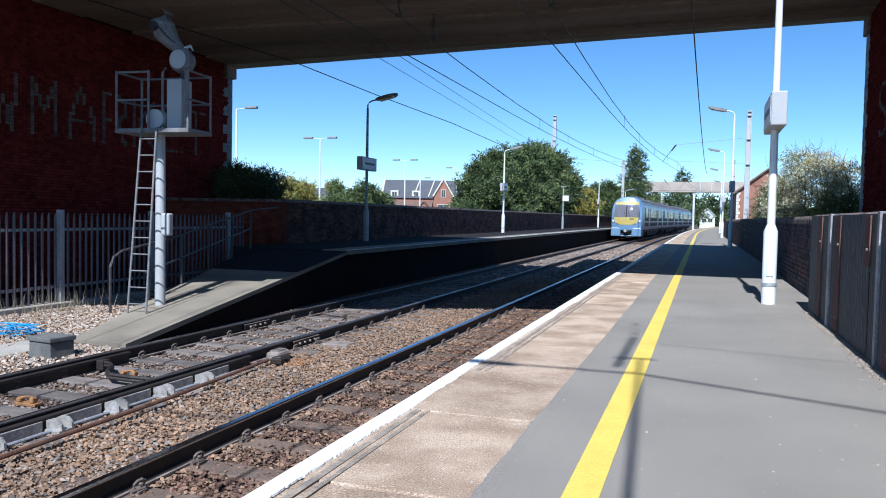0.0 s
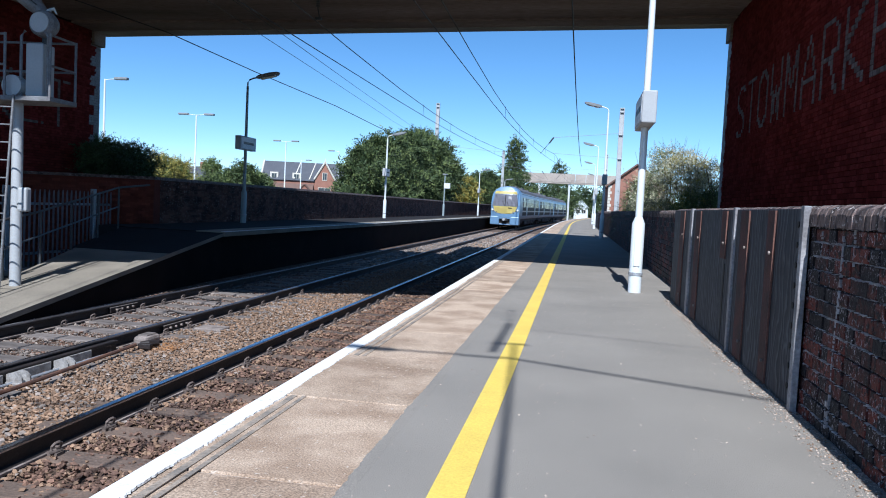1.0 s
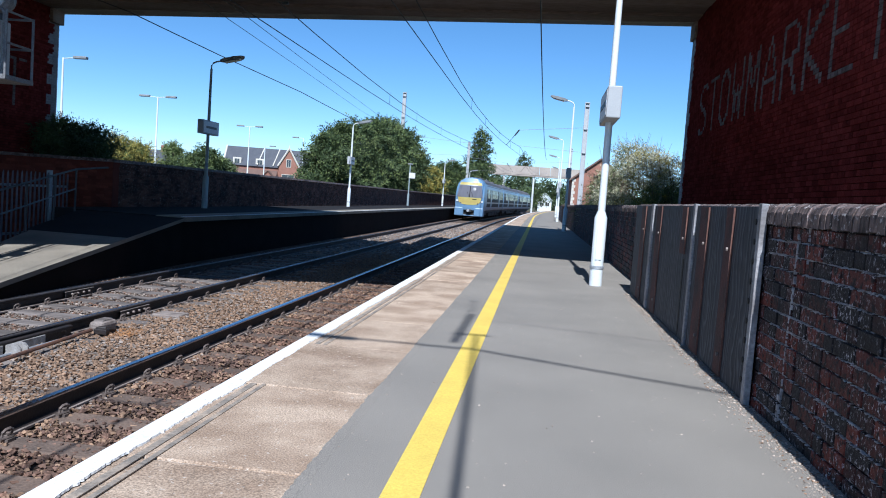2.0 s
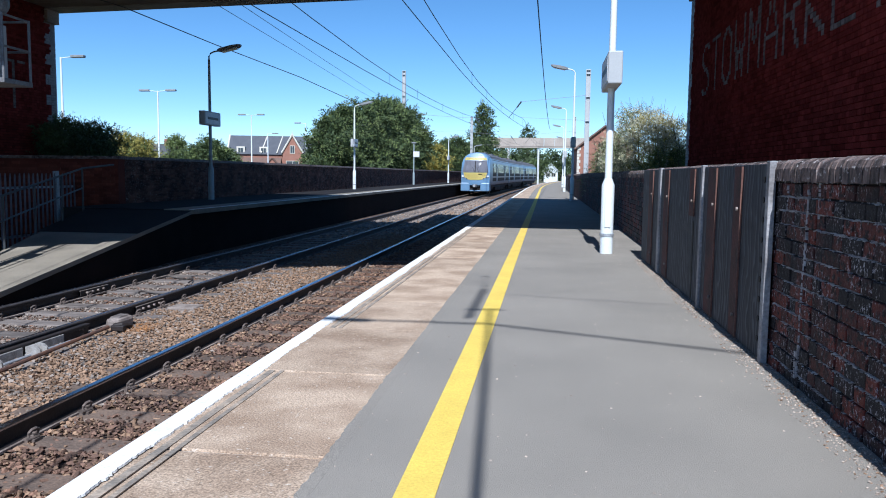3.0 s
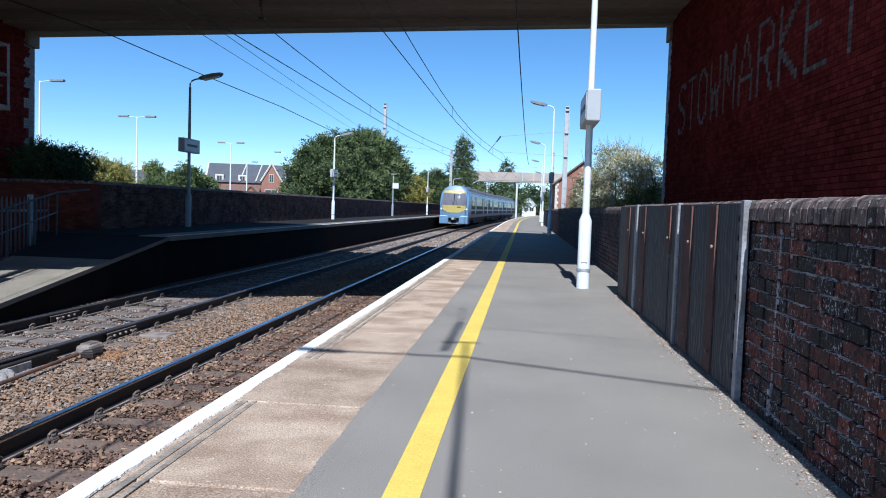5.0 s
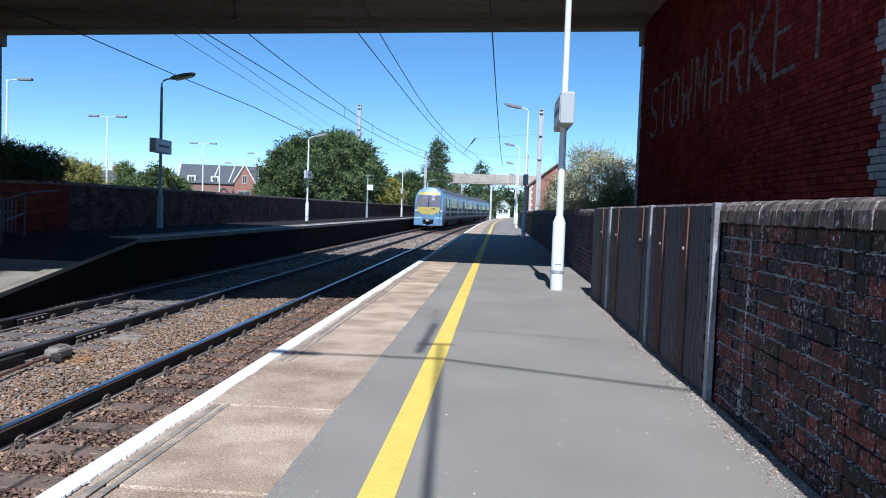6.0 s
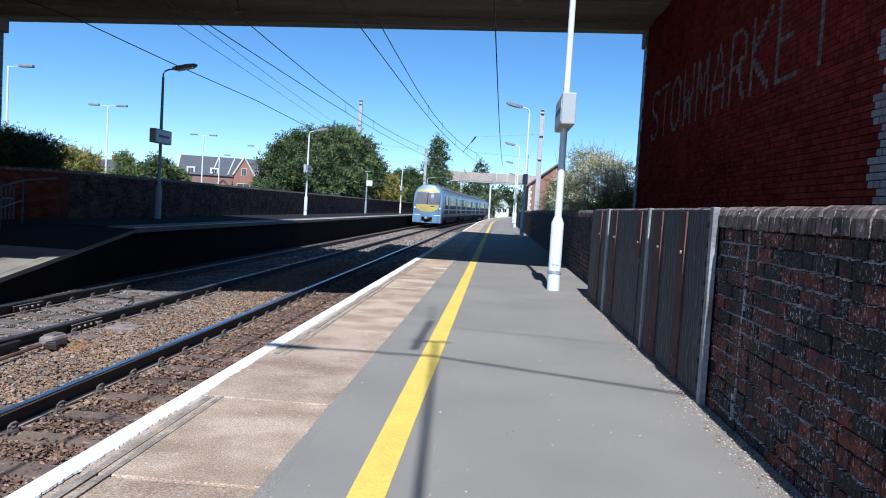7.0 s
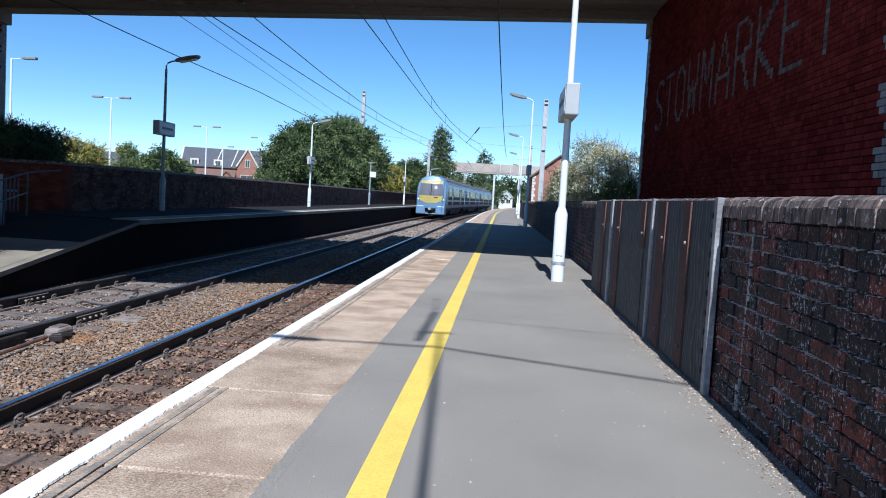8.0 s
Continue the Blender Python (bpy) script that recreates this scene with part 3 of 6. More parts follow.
for x in (-2.94, -6.18):
    wire(along(x, 4.52, 0, None), 0.011)
    wire(along(x, 4.85, 0, 5.25), 0.012)
wire([(-6.75, -20, 5.3), (-8.6, 15.5, 5.5), (-9.33, 21, 5.75), (-11.2, 35, 6.36), (-15.0, 62, 7.6), (-16.6, 74, 8.2)], 0.009)
wire([(-6.2, -20, 5.3), (-8.0, 15.5, 5.52), (-8.66, 21, 5.77), (-10.4, 35, 6.32), (-13.77, 62, 7.45), (-15.2, 74, 8.0)], 0.009)
wire([(-16.0, -4, 5.72), (-14.2, 7, 5.72), (-12.0, 21, 5.66), (-11.3, 25.6, 5.36), (-10.4, 32, 5.06), (-9.75, 39.9, 4.64)], 0.016, "black cable slung towards the far lamp post")
wire(sagging(-0.34, 14.5, 5.35, 0.3, 72, 5.2, 0.75), 0.016, "black cable hanging over the platform")
for x in (-2.94, -6.18):
    for y in (30, 36, 43, 50, 56, 68, 78, 90, 100):
        wire([(x + bend(y) + min(1.2, max(0.0, y - 25) ** 2 / 800), y, zz) for zz in (4.52, 4.98)], 0.006, "short thin dropper wire between overhead wires")


def mast(x, y, top, way=1, reach=4.0):
    m = thing("overhead_line_mast", "pale grey steel mast carrying the overhead line", "mast", "overhead masts", m=pose(x, y, -1.0))
    h = top + 1.0
    bm = box(-0.15, 0.15, -0.03, 0.03, 0, h)
    add_box(bm, -0.17, -0.13, -0.14, 0.14, 0, h)
    add_box(bm, 0.13, 0.17, -0.14, 0.14, 0, h)
    part("post", bm, SIGN_GREY, m)
    part("cap", box(-0.18, 0.18, -0.15, 0.15, h - 0.01, h + 0.05, 0.01), SIGN_GREY, m)
    for z in (0.62 * h, 0.80 * h, 0.97 * h):
        part("band", box(-0.182, 0.182, -0.152, 0.152, z, z + 0.05, 0.005), GALV, m)
    part("cantilever", tube([(way * 0.17, 0, 7.9), (way * reach, 0, 7.44)], 0.014, 6), LAMP_GREY, m)
    part("stay", tube([(way * 0.17, 0, 6.1), (way * reach, 0, 6.3)], 0.010, 6), LAMP_GREY, m)
    arm = part("registration_arm", tube([(way * (reach - 0.1), 0, 7.5), (way * (reach + 0.85), 0, 6.25)], 0.022, 6), DARK_STEEL, m)
    part("insulator", tube([(way * (reach - 0.05), 0, 7.44), (way * (reach + 0.25), 0, 7.02)], [0.06, 0.05], 8), DARK_STEEL, arm)


mast(-13.9, 75.0, 10.95, 1, 7.2)
mast(-10.4, 108.0, 8.97, 1, 5.5)
mast(2.9, 58.0, 8.7, -1, 4.9)
mast(3.6, 104.0, 8.7, -1, 5.6)

# the mast behind the viewer, whose shadow lies on the platform
m = thing("span_wire_mast", "slim leaning mast with an equipment box and span wire", "mast", m=pose(0.062, -2.05, 0, 0, -1.243, 0))
part("post", tube([(0, 0, 0), (0, 0, 8.78)], 0.019, 10), PALE_STEEL, m)
part("equipment_box", tube([(-0.154, 0, 8.38), (-0.067, 0, 10.0)], 0.027, 4), SIGN_GREY, m)
part("cross_arm", tube([(-0.19, 0, 8.78), (0.10, 0, 8.80)], 0.022, 8), GALV, m)
for z in (10.2, 10.95):
    part("tie", tube([(-0.120, 0, z), (-0.028, 0, z)], 0.014, 6), GALV, m)
part("stem", tube([(-0.067, 0, 9.95), (-0.076, 0, 11.0)], 0.006, 6), GALV, m)
tagged(part("wire_insulator", tube([(-1.53, -2.08, 8.13), (-1.47, -2.08, 8.13), (-0.99, -2.07, 8.135), (-0.93, -2.07, 8.135)], [0.02, 0.05, 0.05, 0.02], 10), DARK_STEEL), "dark rod insulator in the span wire", "insulator")
wire(sagging(-14.0, -2.3, 8.3, -0.11, -2.05, 8.15, 0.1), 0.020, "black span wire strung from the slim mast")
wire(sagging(-0.11, -2.05, 8.15, 8.0, -4.9, 8.15, 0.1), 0.020, "black span wire strung from the slim mast")
wire(sagging(-0.11, -2.05, 9.68, 8.0, -3.3, 9.68, 0.1), 0.005, "thin upper span wire strung from the slim mast")


# ---- signal with its platform and ladder ----
sg = thing("railway_signal", "railway signal on a grey-white post with ladder and cage", "signal", m=pose(-8.57, 10.7, -0.62) @ pose(0, 0, 0, 0, 0, 4))
part("post", tube([(0, 0, 0), (0, 0, 2.1), (0, 0, 2.94)], [0.085, 0.08, 0.07], 14), SIGN_GREY, sg, smooth=True)
part("platform_deck", box(-0.62, 0.74, -0.35, 0.35, 2.92, 2.99, 0.006), SIGNAL_STEEL, sg, "pale steel working platform")
for x, y in ((-0.60, -0.33), (-0.60, 0.33), (0.0, -0.33), (0.72, -0.33), (0.72, 0.33)):
    part("stanchion", tube([(x, y, 2.98), (x, y, 3.92)], 0.02, 8), SIGNAL_STEEL, sg)
for z in (3.45, 3.90):
    part("guard_rail", tube([(0.0, -0.33, z), (-0.60, -0.33, z), (-0.60, 0.33, z), (0.72, 0.33, z), (0.72, -0.33, z)], 0.018, 8), SIGNAL_STEEL, sg)
lad = part("ladder", tube([(-0.17, -0.62, 0.0), (-0.11, -0.36, 3.0)], 0.018, 8), SIGNAL_STEEL, sg)
part("stile", tube([(0.17, -0.62, 0.0), (0.17, -0.36, 3.0)], 0.018, 8), SIGNAL_STEEL, lad)
for k in range(11):
    f = (k + 0.6) / 11.3
    part("rung", tube([(-0.17 + 0.06 * f, -0.62 + 0.26 * f, 3 * f), (0.17, -0.62 + 0.26 * f, 3 * f)], 0.011, 6), SIGNAL_STEEL, lad)
part("equipment_case", box(0.24, 0.52, -0.20, 0.10, 3.0, 3.80, 0.02), SIGN_GREY, sg, "upright grey equipment case")
for x in (0.17, 0.60):
    part("case_bracket", tube([(x, -0.2, 2.99), (x, -0.2, 3.9), (x + (0.06 if x < 0.5 else -0.06), -0.2, 3.98)], 0.022, 8), SIGNAL_STEEL, sg)
part("cable_reel", tube([(0.06, -0.26, 3.15), (0.06, -0.10, 3.15)], 0.16, 18), SIGN_GREY, sg)
part("neck", tube([(0.42, 0, 3.0), (0.42, 0, 4.0)], 0.045, 10), DARK_STEEL, sg)
head = part("signal_head", tube([(0.42, -0.14, 4.12), (0.42, -0.10, 4.12), (0.42, -0.02, 4.12), (0.42, 0.10, 4.12)], [0.17, 0.20, 0.21, 0.17], 20), SIGNAL_STEEL, sg, "round grey signal lamp seen from behind")
part("lens_ring", tube([(0.42, -0.165, 4.12), (0.42, -0.13, 4.12)], 0.15, 20), SIGN_GREY, head)
part("hood", tube([(0.42, 0.0, 4.32), (0.55, 0.0, 4.36), (0.60, 0.0, 4.28)], [0.03, 0.025, 0.01], 8), PALE_STEEL, head)
h2 = part("gooseneck_case", tube([(0.40, -0.02, 4.28), (0.24, -0.02, 4.42), (0.10, -0.03, 4.58), (0.06, -0.04, 4.76), (0.16, -0.05, 4.92)], [0.08, 0.13, 0.19, 0.19, 0.11], 12), SIGNAL_STEEL, sg, "dented grey gooseneck casing")
part("opening", tube([(0.02, -0.245, 4.66), (0.02, -0.20, 4.66)], [0.07, 0.08], 14), UNDER, h2, "dark opening in the casing")
part("strap", tube([(0.04, -0.25, 4.72), (0.22, -0.19, 4.50), (0.36, -0.14, 4.38)], 0.012, 6), DARK_STEEL, h2)
part("junction_box", box(0.08, 0.24, -0.12, 0.02, 1.25, 1.62, 0.03), SIGN_GREY, sg)

# ---- palisade fence under the bridge ----
FENCE_X = -11.45
fence = thing("palisade_fence", "galvanised steel palisade fence with rounded pale tops", "fence")
for z in (-0.45, 0.62):
    part("fence_rail", box(FENCE_X - 0.06, FENCE_X - 0.02, 4.0, 17.6, z, z + 0.05), GALV, fence)
for y in (3.9, 6.4, 8.95, 11.48, 14.0, 16.9):
    part("post", box(FENCE_X - 0.06, FENCE_X + 0.04, y - 0.05, y + 0.05, -0.85, 1.02, 0.006), GALV, fence)
bm = bmesh.new()
prof = [(-0.032, 0.0), (-0.014, 0.018), (0.014, 0.018), (0.032, 0.0)]
levels = ((-0.82, 1.0), (0.80, 1.0), (0.90, 0.8), (0.96, 0.15))
rows = [[bm.verts.new((p[1], p[0] * w, z)) for p in prof] for z, w in levels]
for r, s in zip(rows, rows[1:]):
    for k in range(3):
        bm.faces.new((r[k], r[k + 1], s[k + 1], s[k]))
bm.normal_update()
bmesh.ops.solidify(bm, geom=bm.faces[:], thickness=0.004)
pale = bpy.data.meshes.new("pale")
bm.to_mesh(pale)
bm.free()
pale.materials.append(FENCE_STEEL)
y = 4.05
while y < 17.6:
    ob = new("pale", pale)
    ob.parent = fence
    ob.location = (FENCE_X, y, random.uniform(-0.01, 0.01))
    y += 0.152
tagged(part("fence_plinth", box(FENCE_X - 0.16, FENCE_X + 0.12, 3.5, 17.6, -1.1, -0.72, 0.02), CONCRETE), "low concrete plinth under the palisade fence", "plinth", kind="structure")

# ---- handrail up the ramp ----
hr = thing("handrail", "thin steel handrail along the ramp, darkened for shade", "handrail")


def ramp_z(y):
    return -0.80 + (y - 8.6) * (FAR_TOP + 0.79) / 7.7


def ramp_x(y):
    return -8.4 - (y - 8.6) * 0.246


top = [(-9.0, 10.03, -0.62), (-9.0, 10.03, 0.12), (-9.0, 10.10, 0.27), (-9.0, 10.30, 0.37), (-9.05, 11.0, 0.46)] + [(ramp_x(y), y, ramp_z(y) + 0.93) for y in (12.0, 14.0, 16.0)] + [(-10.3, 17.4, FAR_TOP + 0.98)]
part("top_rail", tube(top, 0.022, 8), HANDRAIL_STEEL, hr)
part("mid_rail", tube([(ramp_x(y), y, ramp_z(y) + 0.5) for y in (10.8, 12.0, 14.0, 16.0)], 0.018, 8), DARK_STEEL, hr)
for y in (10.9, 12.2, 13.5, 14.8, 16.0):
    part("post", tube([(ramp_x(y), y, ramp_z(y) - 0.05), (ramp_x(y), y, ramp_z(y) + 0.93)], 0.022, 8), DARK_STEEL, hr)

# ---- trackside pieces ----
cab = thing("trackside_box", "small grey concrete trackside box on the ballast", "box", m=pose(-7.75, 7.62, -0.86, 0, 0, -8))
part("body", box(-0.20, 0.20, -0.17, 0.17, 0, 0.24, 0.012), CONCRETE_DARK, cab)
part("lid", box(-0.22, 0.22, -0.19, 0.19, 0.24, 0.30, 0.012), CONCRETE_DARK, cab)
tagged(part("cable_trough", box(-8.9, -8.2, 3.0, 8.3, -0.95, -0.80, 0.02), CONCRETE), "pale concrete cable trough lids beside the track", "cable trough", kind="structure")
bm = bmesh.new()
rng = random.Random(5)
pts = [(-9.3 + rng.uniform(-0.35, 0.35), 8.5 + rng.uniform(-0.25, 0.25), -0.78 + rng.uniform(0, 0.16)) for _ in range(34)]
for a, b in zip(pts, pts[1:]):
    add_tube(bm, [a, ((a[0] + b[0]) / 2, (a[1] + b[1]) / 2, max(a[2], b[2])), b], 0.007, 5)
tagged(part("netting", bm, BLUE_PLASTIC), "tangle of bright blue plastic netting", "netting", kind="stuff")
tagged(part("point_rod", tube([(-4.86, -4, -0.80), (-4.86, 4.3, -0.80), (-4.93, 6.3, -0.80), (-5.10, 8.4, -0.80)], 0.022, 8), RUST), "long rusty rod lying along the track", "rod")
mc = thing("point_motor_box", "rust-stained pale cast box beside the rail", "box", m=pose(-5.12, 8.75, -0.86))
part("body", box(-0.13, 0.06, -0.17, 0.17, 0, 0.12, 0.04), FOOT, mc)
part("cover", box(-0.11, 0.02, -0.10, 0.13, 0.10, 0.135, 0.015), SLEEPER_GREY, mc, "dusty cast cover")
part("rod_end", tube([(0.02, -0.24, 0.05), (0.10, -0.20, 0.055), (0.16, -0.08, 0.045)], [0.03, 0.045, 0.035], 8), RAIL, mc, "dark greasy rod end")
part("bracket", box(0.02, 0.18, -0.30, -0.22, 0.0, 0.07, 0.012), RAIL, mc, "dark greasy bracket")
for px, py in ((-5.62, 11.5), (-6.45, 12.4), (-6.0, 10.7)):
    pts = [(px + 0.42 * math.cos(a * 0.35) + 0.02 * a, py + 0.30 * math.sin(a * 0.35) + 0.05 * a, -0.852 + 0.02 * math.sin(a)) for a in range(11)]
    tagged(part("track_cable", tube(pts, 0.012, 6), RAIL), "black cable looped loosely over the sleepers", "cable", "track cables")
# second rail bolted beside the far track's near rail, with its chairs
bl = thing("check_rail", "second steel rail bolted beside the running rail", "rail", m=None)
part("blade", sweep(rail_profile(-5.30, RAIL_Z - 0.02), [-6, 8.3]), RAIL, bl)
part("blade", sweep(rail_profile(-6.80, RAIL_Z - 0.02), [-6, 7.9]), RAIL, bl)
for k in range(8):
    y = 2.45 + k * 0.68
    c = part("chair", box(-5.25, -5.09, y - 0.09, y + 0.09, -0.875, -0.835, 0.008), CHAIR_STEEL, bl, "pale weathered rail chair")
    for d in (-0.06, 0.05):
        bm = bmesh.new()
        vs = [bm.verts.new(p) for p in ((-5.26, y + d, -0.84), (-5.09, y + d, -0.84), (-5.095, y + d, -0.79), (-5.13, y + d, -0.752), (-5.19, y + d, -0.742), (-5.26, y + d, -0.765))]
        f = bm.faces.new(vs)
        bm.normal_update()
        bmesh.ops.solidify(bm, geom=[f], thickness=0.022)
        bmesh.ops.recalc_face_normals(bm, faces=bm.faces[:])
        part("web", bm, CHAIR_STEEL, c)
    part("spacer", box(-5.285, -5.255, y + 0.10, y + 0.58, -0.858, -0.765, 0.006), CHAIR_STEEL, bl, "pale grey spacer block")
sb_pts = [(-6.75, 7.35, -0.80), (-6.55, 7.30, -0.80), (-6.38, 7.15, -0.80), (-6.28, 6.95, -0.80), (-6.10, 6.80, -0.80), (-5.80, 6.78, -0.80), (-5.45, 6.80, -0.80)]
bar = thing("stretcher_bar", "cranked dark steel stretcher bar between the rails", "bar")
for z in (0.0, 0.035):
    part("strip", tube([(x, y, w + z) for x, y, w in sb_pts], 0.022, 6), RAIL, bar)
for x, y in ((-6.70, 7.35), (-5.48, 6.80)):
    part("bracket", box(x - 0.05, x + 0.05, y - 0.06, y + 0.06, -0.86, -0.74, 0.01), RAIL, bar)
for x, y in ((-6.15, 5.75), (-6.12, 7.12)):
    cl = thing("rail_clamp", "rusty orange iron clamp between the rails", "clamp", "rusty clamps", m=pose(x, y, -0.87))
    part("plate", box(-0.13, 0.13, -0.04, 0.04, 0, 0.03, 0.006), RUST_ORANGE, cl)
    part("lug", box(-0.11, -0.06, -0.035, 0.035, 0.03, 0.075, 0.012), RUST_ORANGE, cl)
    part("lug", box(0.05, 0.10, -0.035, 0.035, 0.03, 0.085, 0.012), RUST_ORANGE, cl)
    part("tie_bar", tube([(-0.085, 0, 0.07), (0.0, 0.01, 0.085), (0.075, 0, 0.08)], 0.014, 6), RUST_ORANGE, cl)
for x in (-6.93, -5.42):
    fp = thing("fishplate", "bolted steel fishplate joining two rails", "fishplate", "fishplates", m=pose(x + 0.035, 11.0 if x < -6 else 9.9, RAIL_Z - 0.085))
    part("plate", box(-0.01, 0.014, -0.36, 0.36, -0.04, 0.04, 0.004), RAIL, fp)
    part("plate_edge", box(-0.01, 0.018, -0.37, 0.37, 0.036, 0.046, 0.002), FOOT, fp, "dusty upper edge")
    for k in range(4):
        part("bolt", tube([(0.01, -0.22 + 0.147 * k, 0), (0.045, -0.22 + 0.147 * k, 0)], 0.017, 6), FOOT, fp)
part("pale_conduit", tube([(-5.17, -4, -0.845), (-5.19, 8.2, -0.845)], 0.014, 6), GALV, bl)

# insulated hangers under the bridge
for x, y in ((-6.18, 15.2), (-6.18, 17.4), (-2.94, 15.2)):
    hg = thing("wire_hanger", "dark insulated wire hanger under the bridge deck", "hanger", "bridge wire hangers", m=pose(x, y, SOFFIT_Z))
    part("rod", tube([(0, 0, 0.02), (0, 0, -0.35), (0.05, 0, -0.55)], 0.014, 6), DARK_STEEL, hg)
    for k in range(4):
        part("insulator_disc", tube([(0, 0, -0.12 - 0.05 * k), (0, 0, -0.145 - 0.05 * k)], 0.05, 10), DARK_STEEL, hg)
    part("clamp", box(-0.04, 0.10, -0.05, 0.05, -0.60, -0.54, 0.01), DARK_STEEL, hg)
tagged(part("duct_cover", box(-5.20, -4.80, 10.02, 10.36, -0.95, -0.842, 0.02), FOOT), "flat dusty concrete cover beside the rail", "cover")

# ---- the diesel train on the far track ----
TRAIN_BLUE = material("pale_blue_train_paint", (0.15, 0.26, 0.40), 0.32, (0.12, 0.21, 0.33), 1.5, 30, 0.8, 0.04, grain=0.06)
TRAIN_DARK = material("dark_train_lower_panel", (0.022, 0.022, 0.030), 0.6, (0.034, 0.030, 0.032), 1.5, 30, 0.8, 0.04, grain=0.1, spec=0.12)
TRAIN_SILVER = material("silver_grey_train_panel", (0.085, 0.080, 0.085), 0.5, (0.055, 0.052, 0.056), 1.5, 30, 0.8, 0.04, grain=0.06, spec=0.2)
TRAIN_ROOF = material("dirty_grey_train_roof", (0.15, 0.15, 0.16), 0.7, (0.10, 0.10, 0.11), 2, 30, 0.8, 0.1, stretch=(3, 0.4, 1), spec=0.2)
TRAIN_YELLOW = material("yellow_warning_panel", (0.82, 0.68, 0.24), 0.4, (0.76, 0.62, 0.20), 2, 30, 0.8, 0.04, grain=0.05)
TRAIN_PINK = material("pale_stripe", (0.40, 0.33, 0.35), 0.35, None, 2, 30)
TRAIN_GLASS = glass_material("dark_train_glass", (0.014, 0.015, 0.018), 0.18, 0.25)
# windscreen's pale tint paints the sky mirrored in it
SCREEN_GLASS = glass_material("sky_tinted_windscreen", (0.27, 0.27, 0.31), 0.05)
LAMP_CLEAR = glass_material("headlamp_glass", (0.7, 0.72, 0.75), 0.1)

SECTION = [(1.22, 0.85), (1.32, 1.05), (1.345, 1.45), (1.345, 2.05), (1.335, 2.45), (1.30, 2.85), (1.20, 3.18), (0.98, 3.45), (0.62, 3.66), (0.0, 3.75)]
LONG = 23.4


def half_width(z):
    for (x0, z0), (x1, z1) in zip(SECTION, SECTION[1:]):
        if z <= z1:
            return x0 + (x1 - x0) * max(0.0, (z - z0)) / (z1 - z0)
    return 0.0


def face_y(x, z):
    """How far back the cab's face lies at x and z."""
    return 0.06 + 0.34 * max(0.0, z - 1.85) ** 1.35 + 0.42 * (abs(x) / 1.345) ** 3.2 + 0.10 * max(0.0, 1.2 - z)


def side_patch(bm, side, y0, y1, z0, z1, proud):
    n = max(1, int((z1 - z0) / 0.3))
    zs = [z0 + (z1 - z0) * i / n for i in range(n + 1)]
    rows = [[bm.verts.new((side * (half_width(z) + proud), y, z)) for z in zs] for y in (y0, y1)]
    for k in range(n):
        bm.faces.new((rows[0][k], rows[1][k], rows[1][k + 1], rows[0][k + 1]))
    return bm


def face_patch(x0, x1, z0, z1, proud, taper=0.0, nx=8, nz=5, top=0.0, round_low=0.0):
    """A curved patch lying on the cab's face; taper narrows the foot, round_low lifts its lower corners."""
    bm = bmesh.new()
    rows = []
    for j in range(nz + 1):
        f = j / nz
        row = []
        for i in range(nx + 1):
            s = i / nx
            a, b = x0 * (1 - taper * (1 - f)) * (1 - top * f), x1 * (1 - taper * (1 - f)) * (1 - top * f)
            x = a + (b - a) * s
            z = z0 + (z1 - z0) * f + round_low * (1 - f) * (2 * s - 1) ** 4
            row.append(bm.verts.new((x, face_y(x, z) - proud, z)))
        rows.append(row)
    for r, q in zip(rows, rows[1:]):
        for k in range(nx):
            bm.faces.new((r[k], r[k + 1], q[k + 1], q[k]))
    bmesh.ops.solidify(bm, geom=bm.faces[:], thickness=-0.012)
    bmesh.ops.recalc_face_normals(bm, faces=bm.faces[:])
    return bm


def body_shell(cab):
    bm = bmesh.new()
    loop = [(x, z) for x, z in SECTION] + [(-x, z) for x, z in reversed(SECTION[:-1])]
    rings = []
    if cab:
        for f in (0.0, 0.25, 0.5, 0.75):
            ring = []
            for x, z in loop:
                k = 0.93 + 0.07 * math.sin(f * math.pi / 2)
                zz = 0.85 + (z - 0.85) * (0.975 + 0.025 * f)
                fy = face_y(x * k, zz)
                ring.append(bm.verts.new((x * k, fy + (2.0 - fy) * f, zz)))
            rings.append(ring)
    for y in (2.0 if cab else 0.1, LONG):
        rings.append([bm.verts.new((x, y, z)) for x, z in loop])
    n = len(loop)
    for r, s in zip(rings, rings[1:]):
        for k in range(n - 1):
            bm.faces.new((r[k], r[k + 1], s[k + 1], s[k]))
        bm.faces.new((r[n - 1], r[0], s[0], s[n - 1]))
    bm.faces.new(rings[-1])
    r = rings[0]
    if cab:
        last = None
        h = len(SECTION)
        for j in range(h - 1):
            za, zb = r[j].co, r[j + 1].co
            left_a, left_b = r[n - 1 - j] if j else r[n - 1], r[n - 2 - j]
            steps_x = 8
            row_a = [r[j]] + [bm.verts.new((za.x * (1 - 2 * i / steps_x), face_y(za.x * (1 - 2 * i / steps_x), za.z), za.z)) for i in range(1, steps_x)] + [left_a] if last is None else last
            if j == h - 2:
                for i in range(steps_x):
                    bm.faces.new((row_a[i], row_a[i + 1], r[h - 1]))
            else:
                row_b = [r[j + 1]] + [bm.verts.new((zb.x * (1 - 2 * i / steps_x), face_y(zb.x * (1 - 2 * i / steps_x), zb.z), zb.z)) for i in range(1, steps_x)] + [left_b]
                for i in range(steps_x):
                    bm.faces.new((row_a[i], row_a[i + 1], row_b[i + 1], row_b[i]))
                last = row_b
    else:
        bm.faces.new(r[::-1])
    bmesh.ops.recalc_face_normals(bm, faces=bm.faces[:])
    return bm


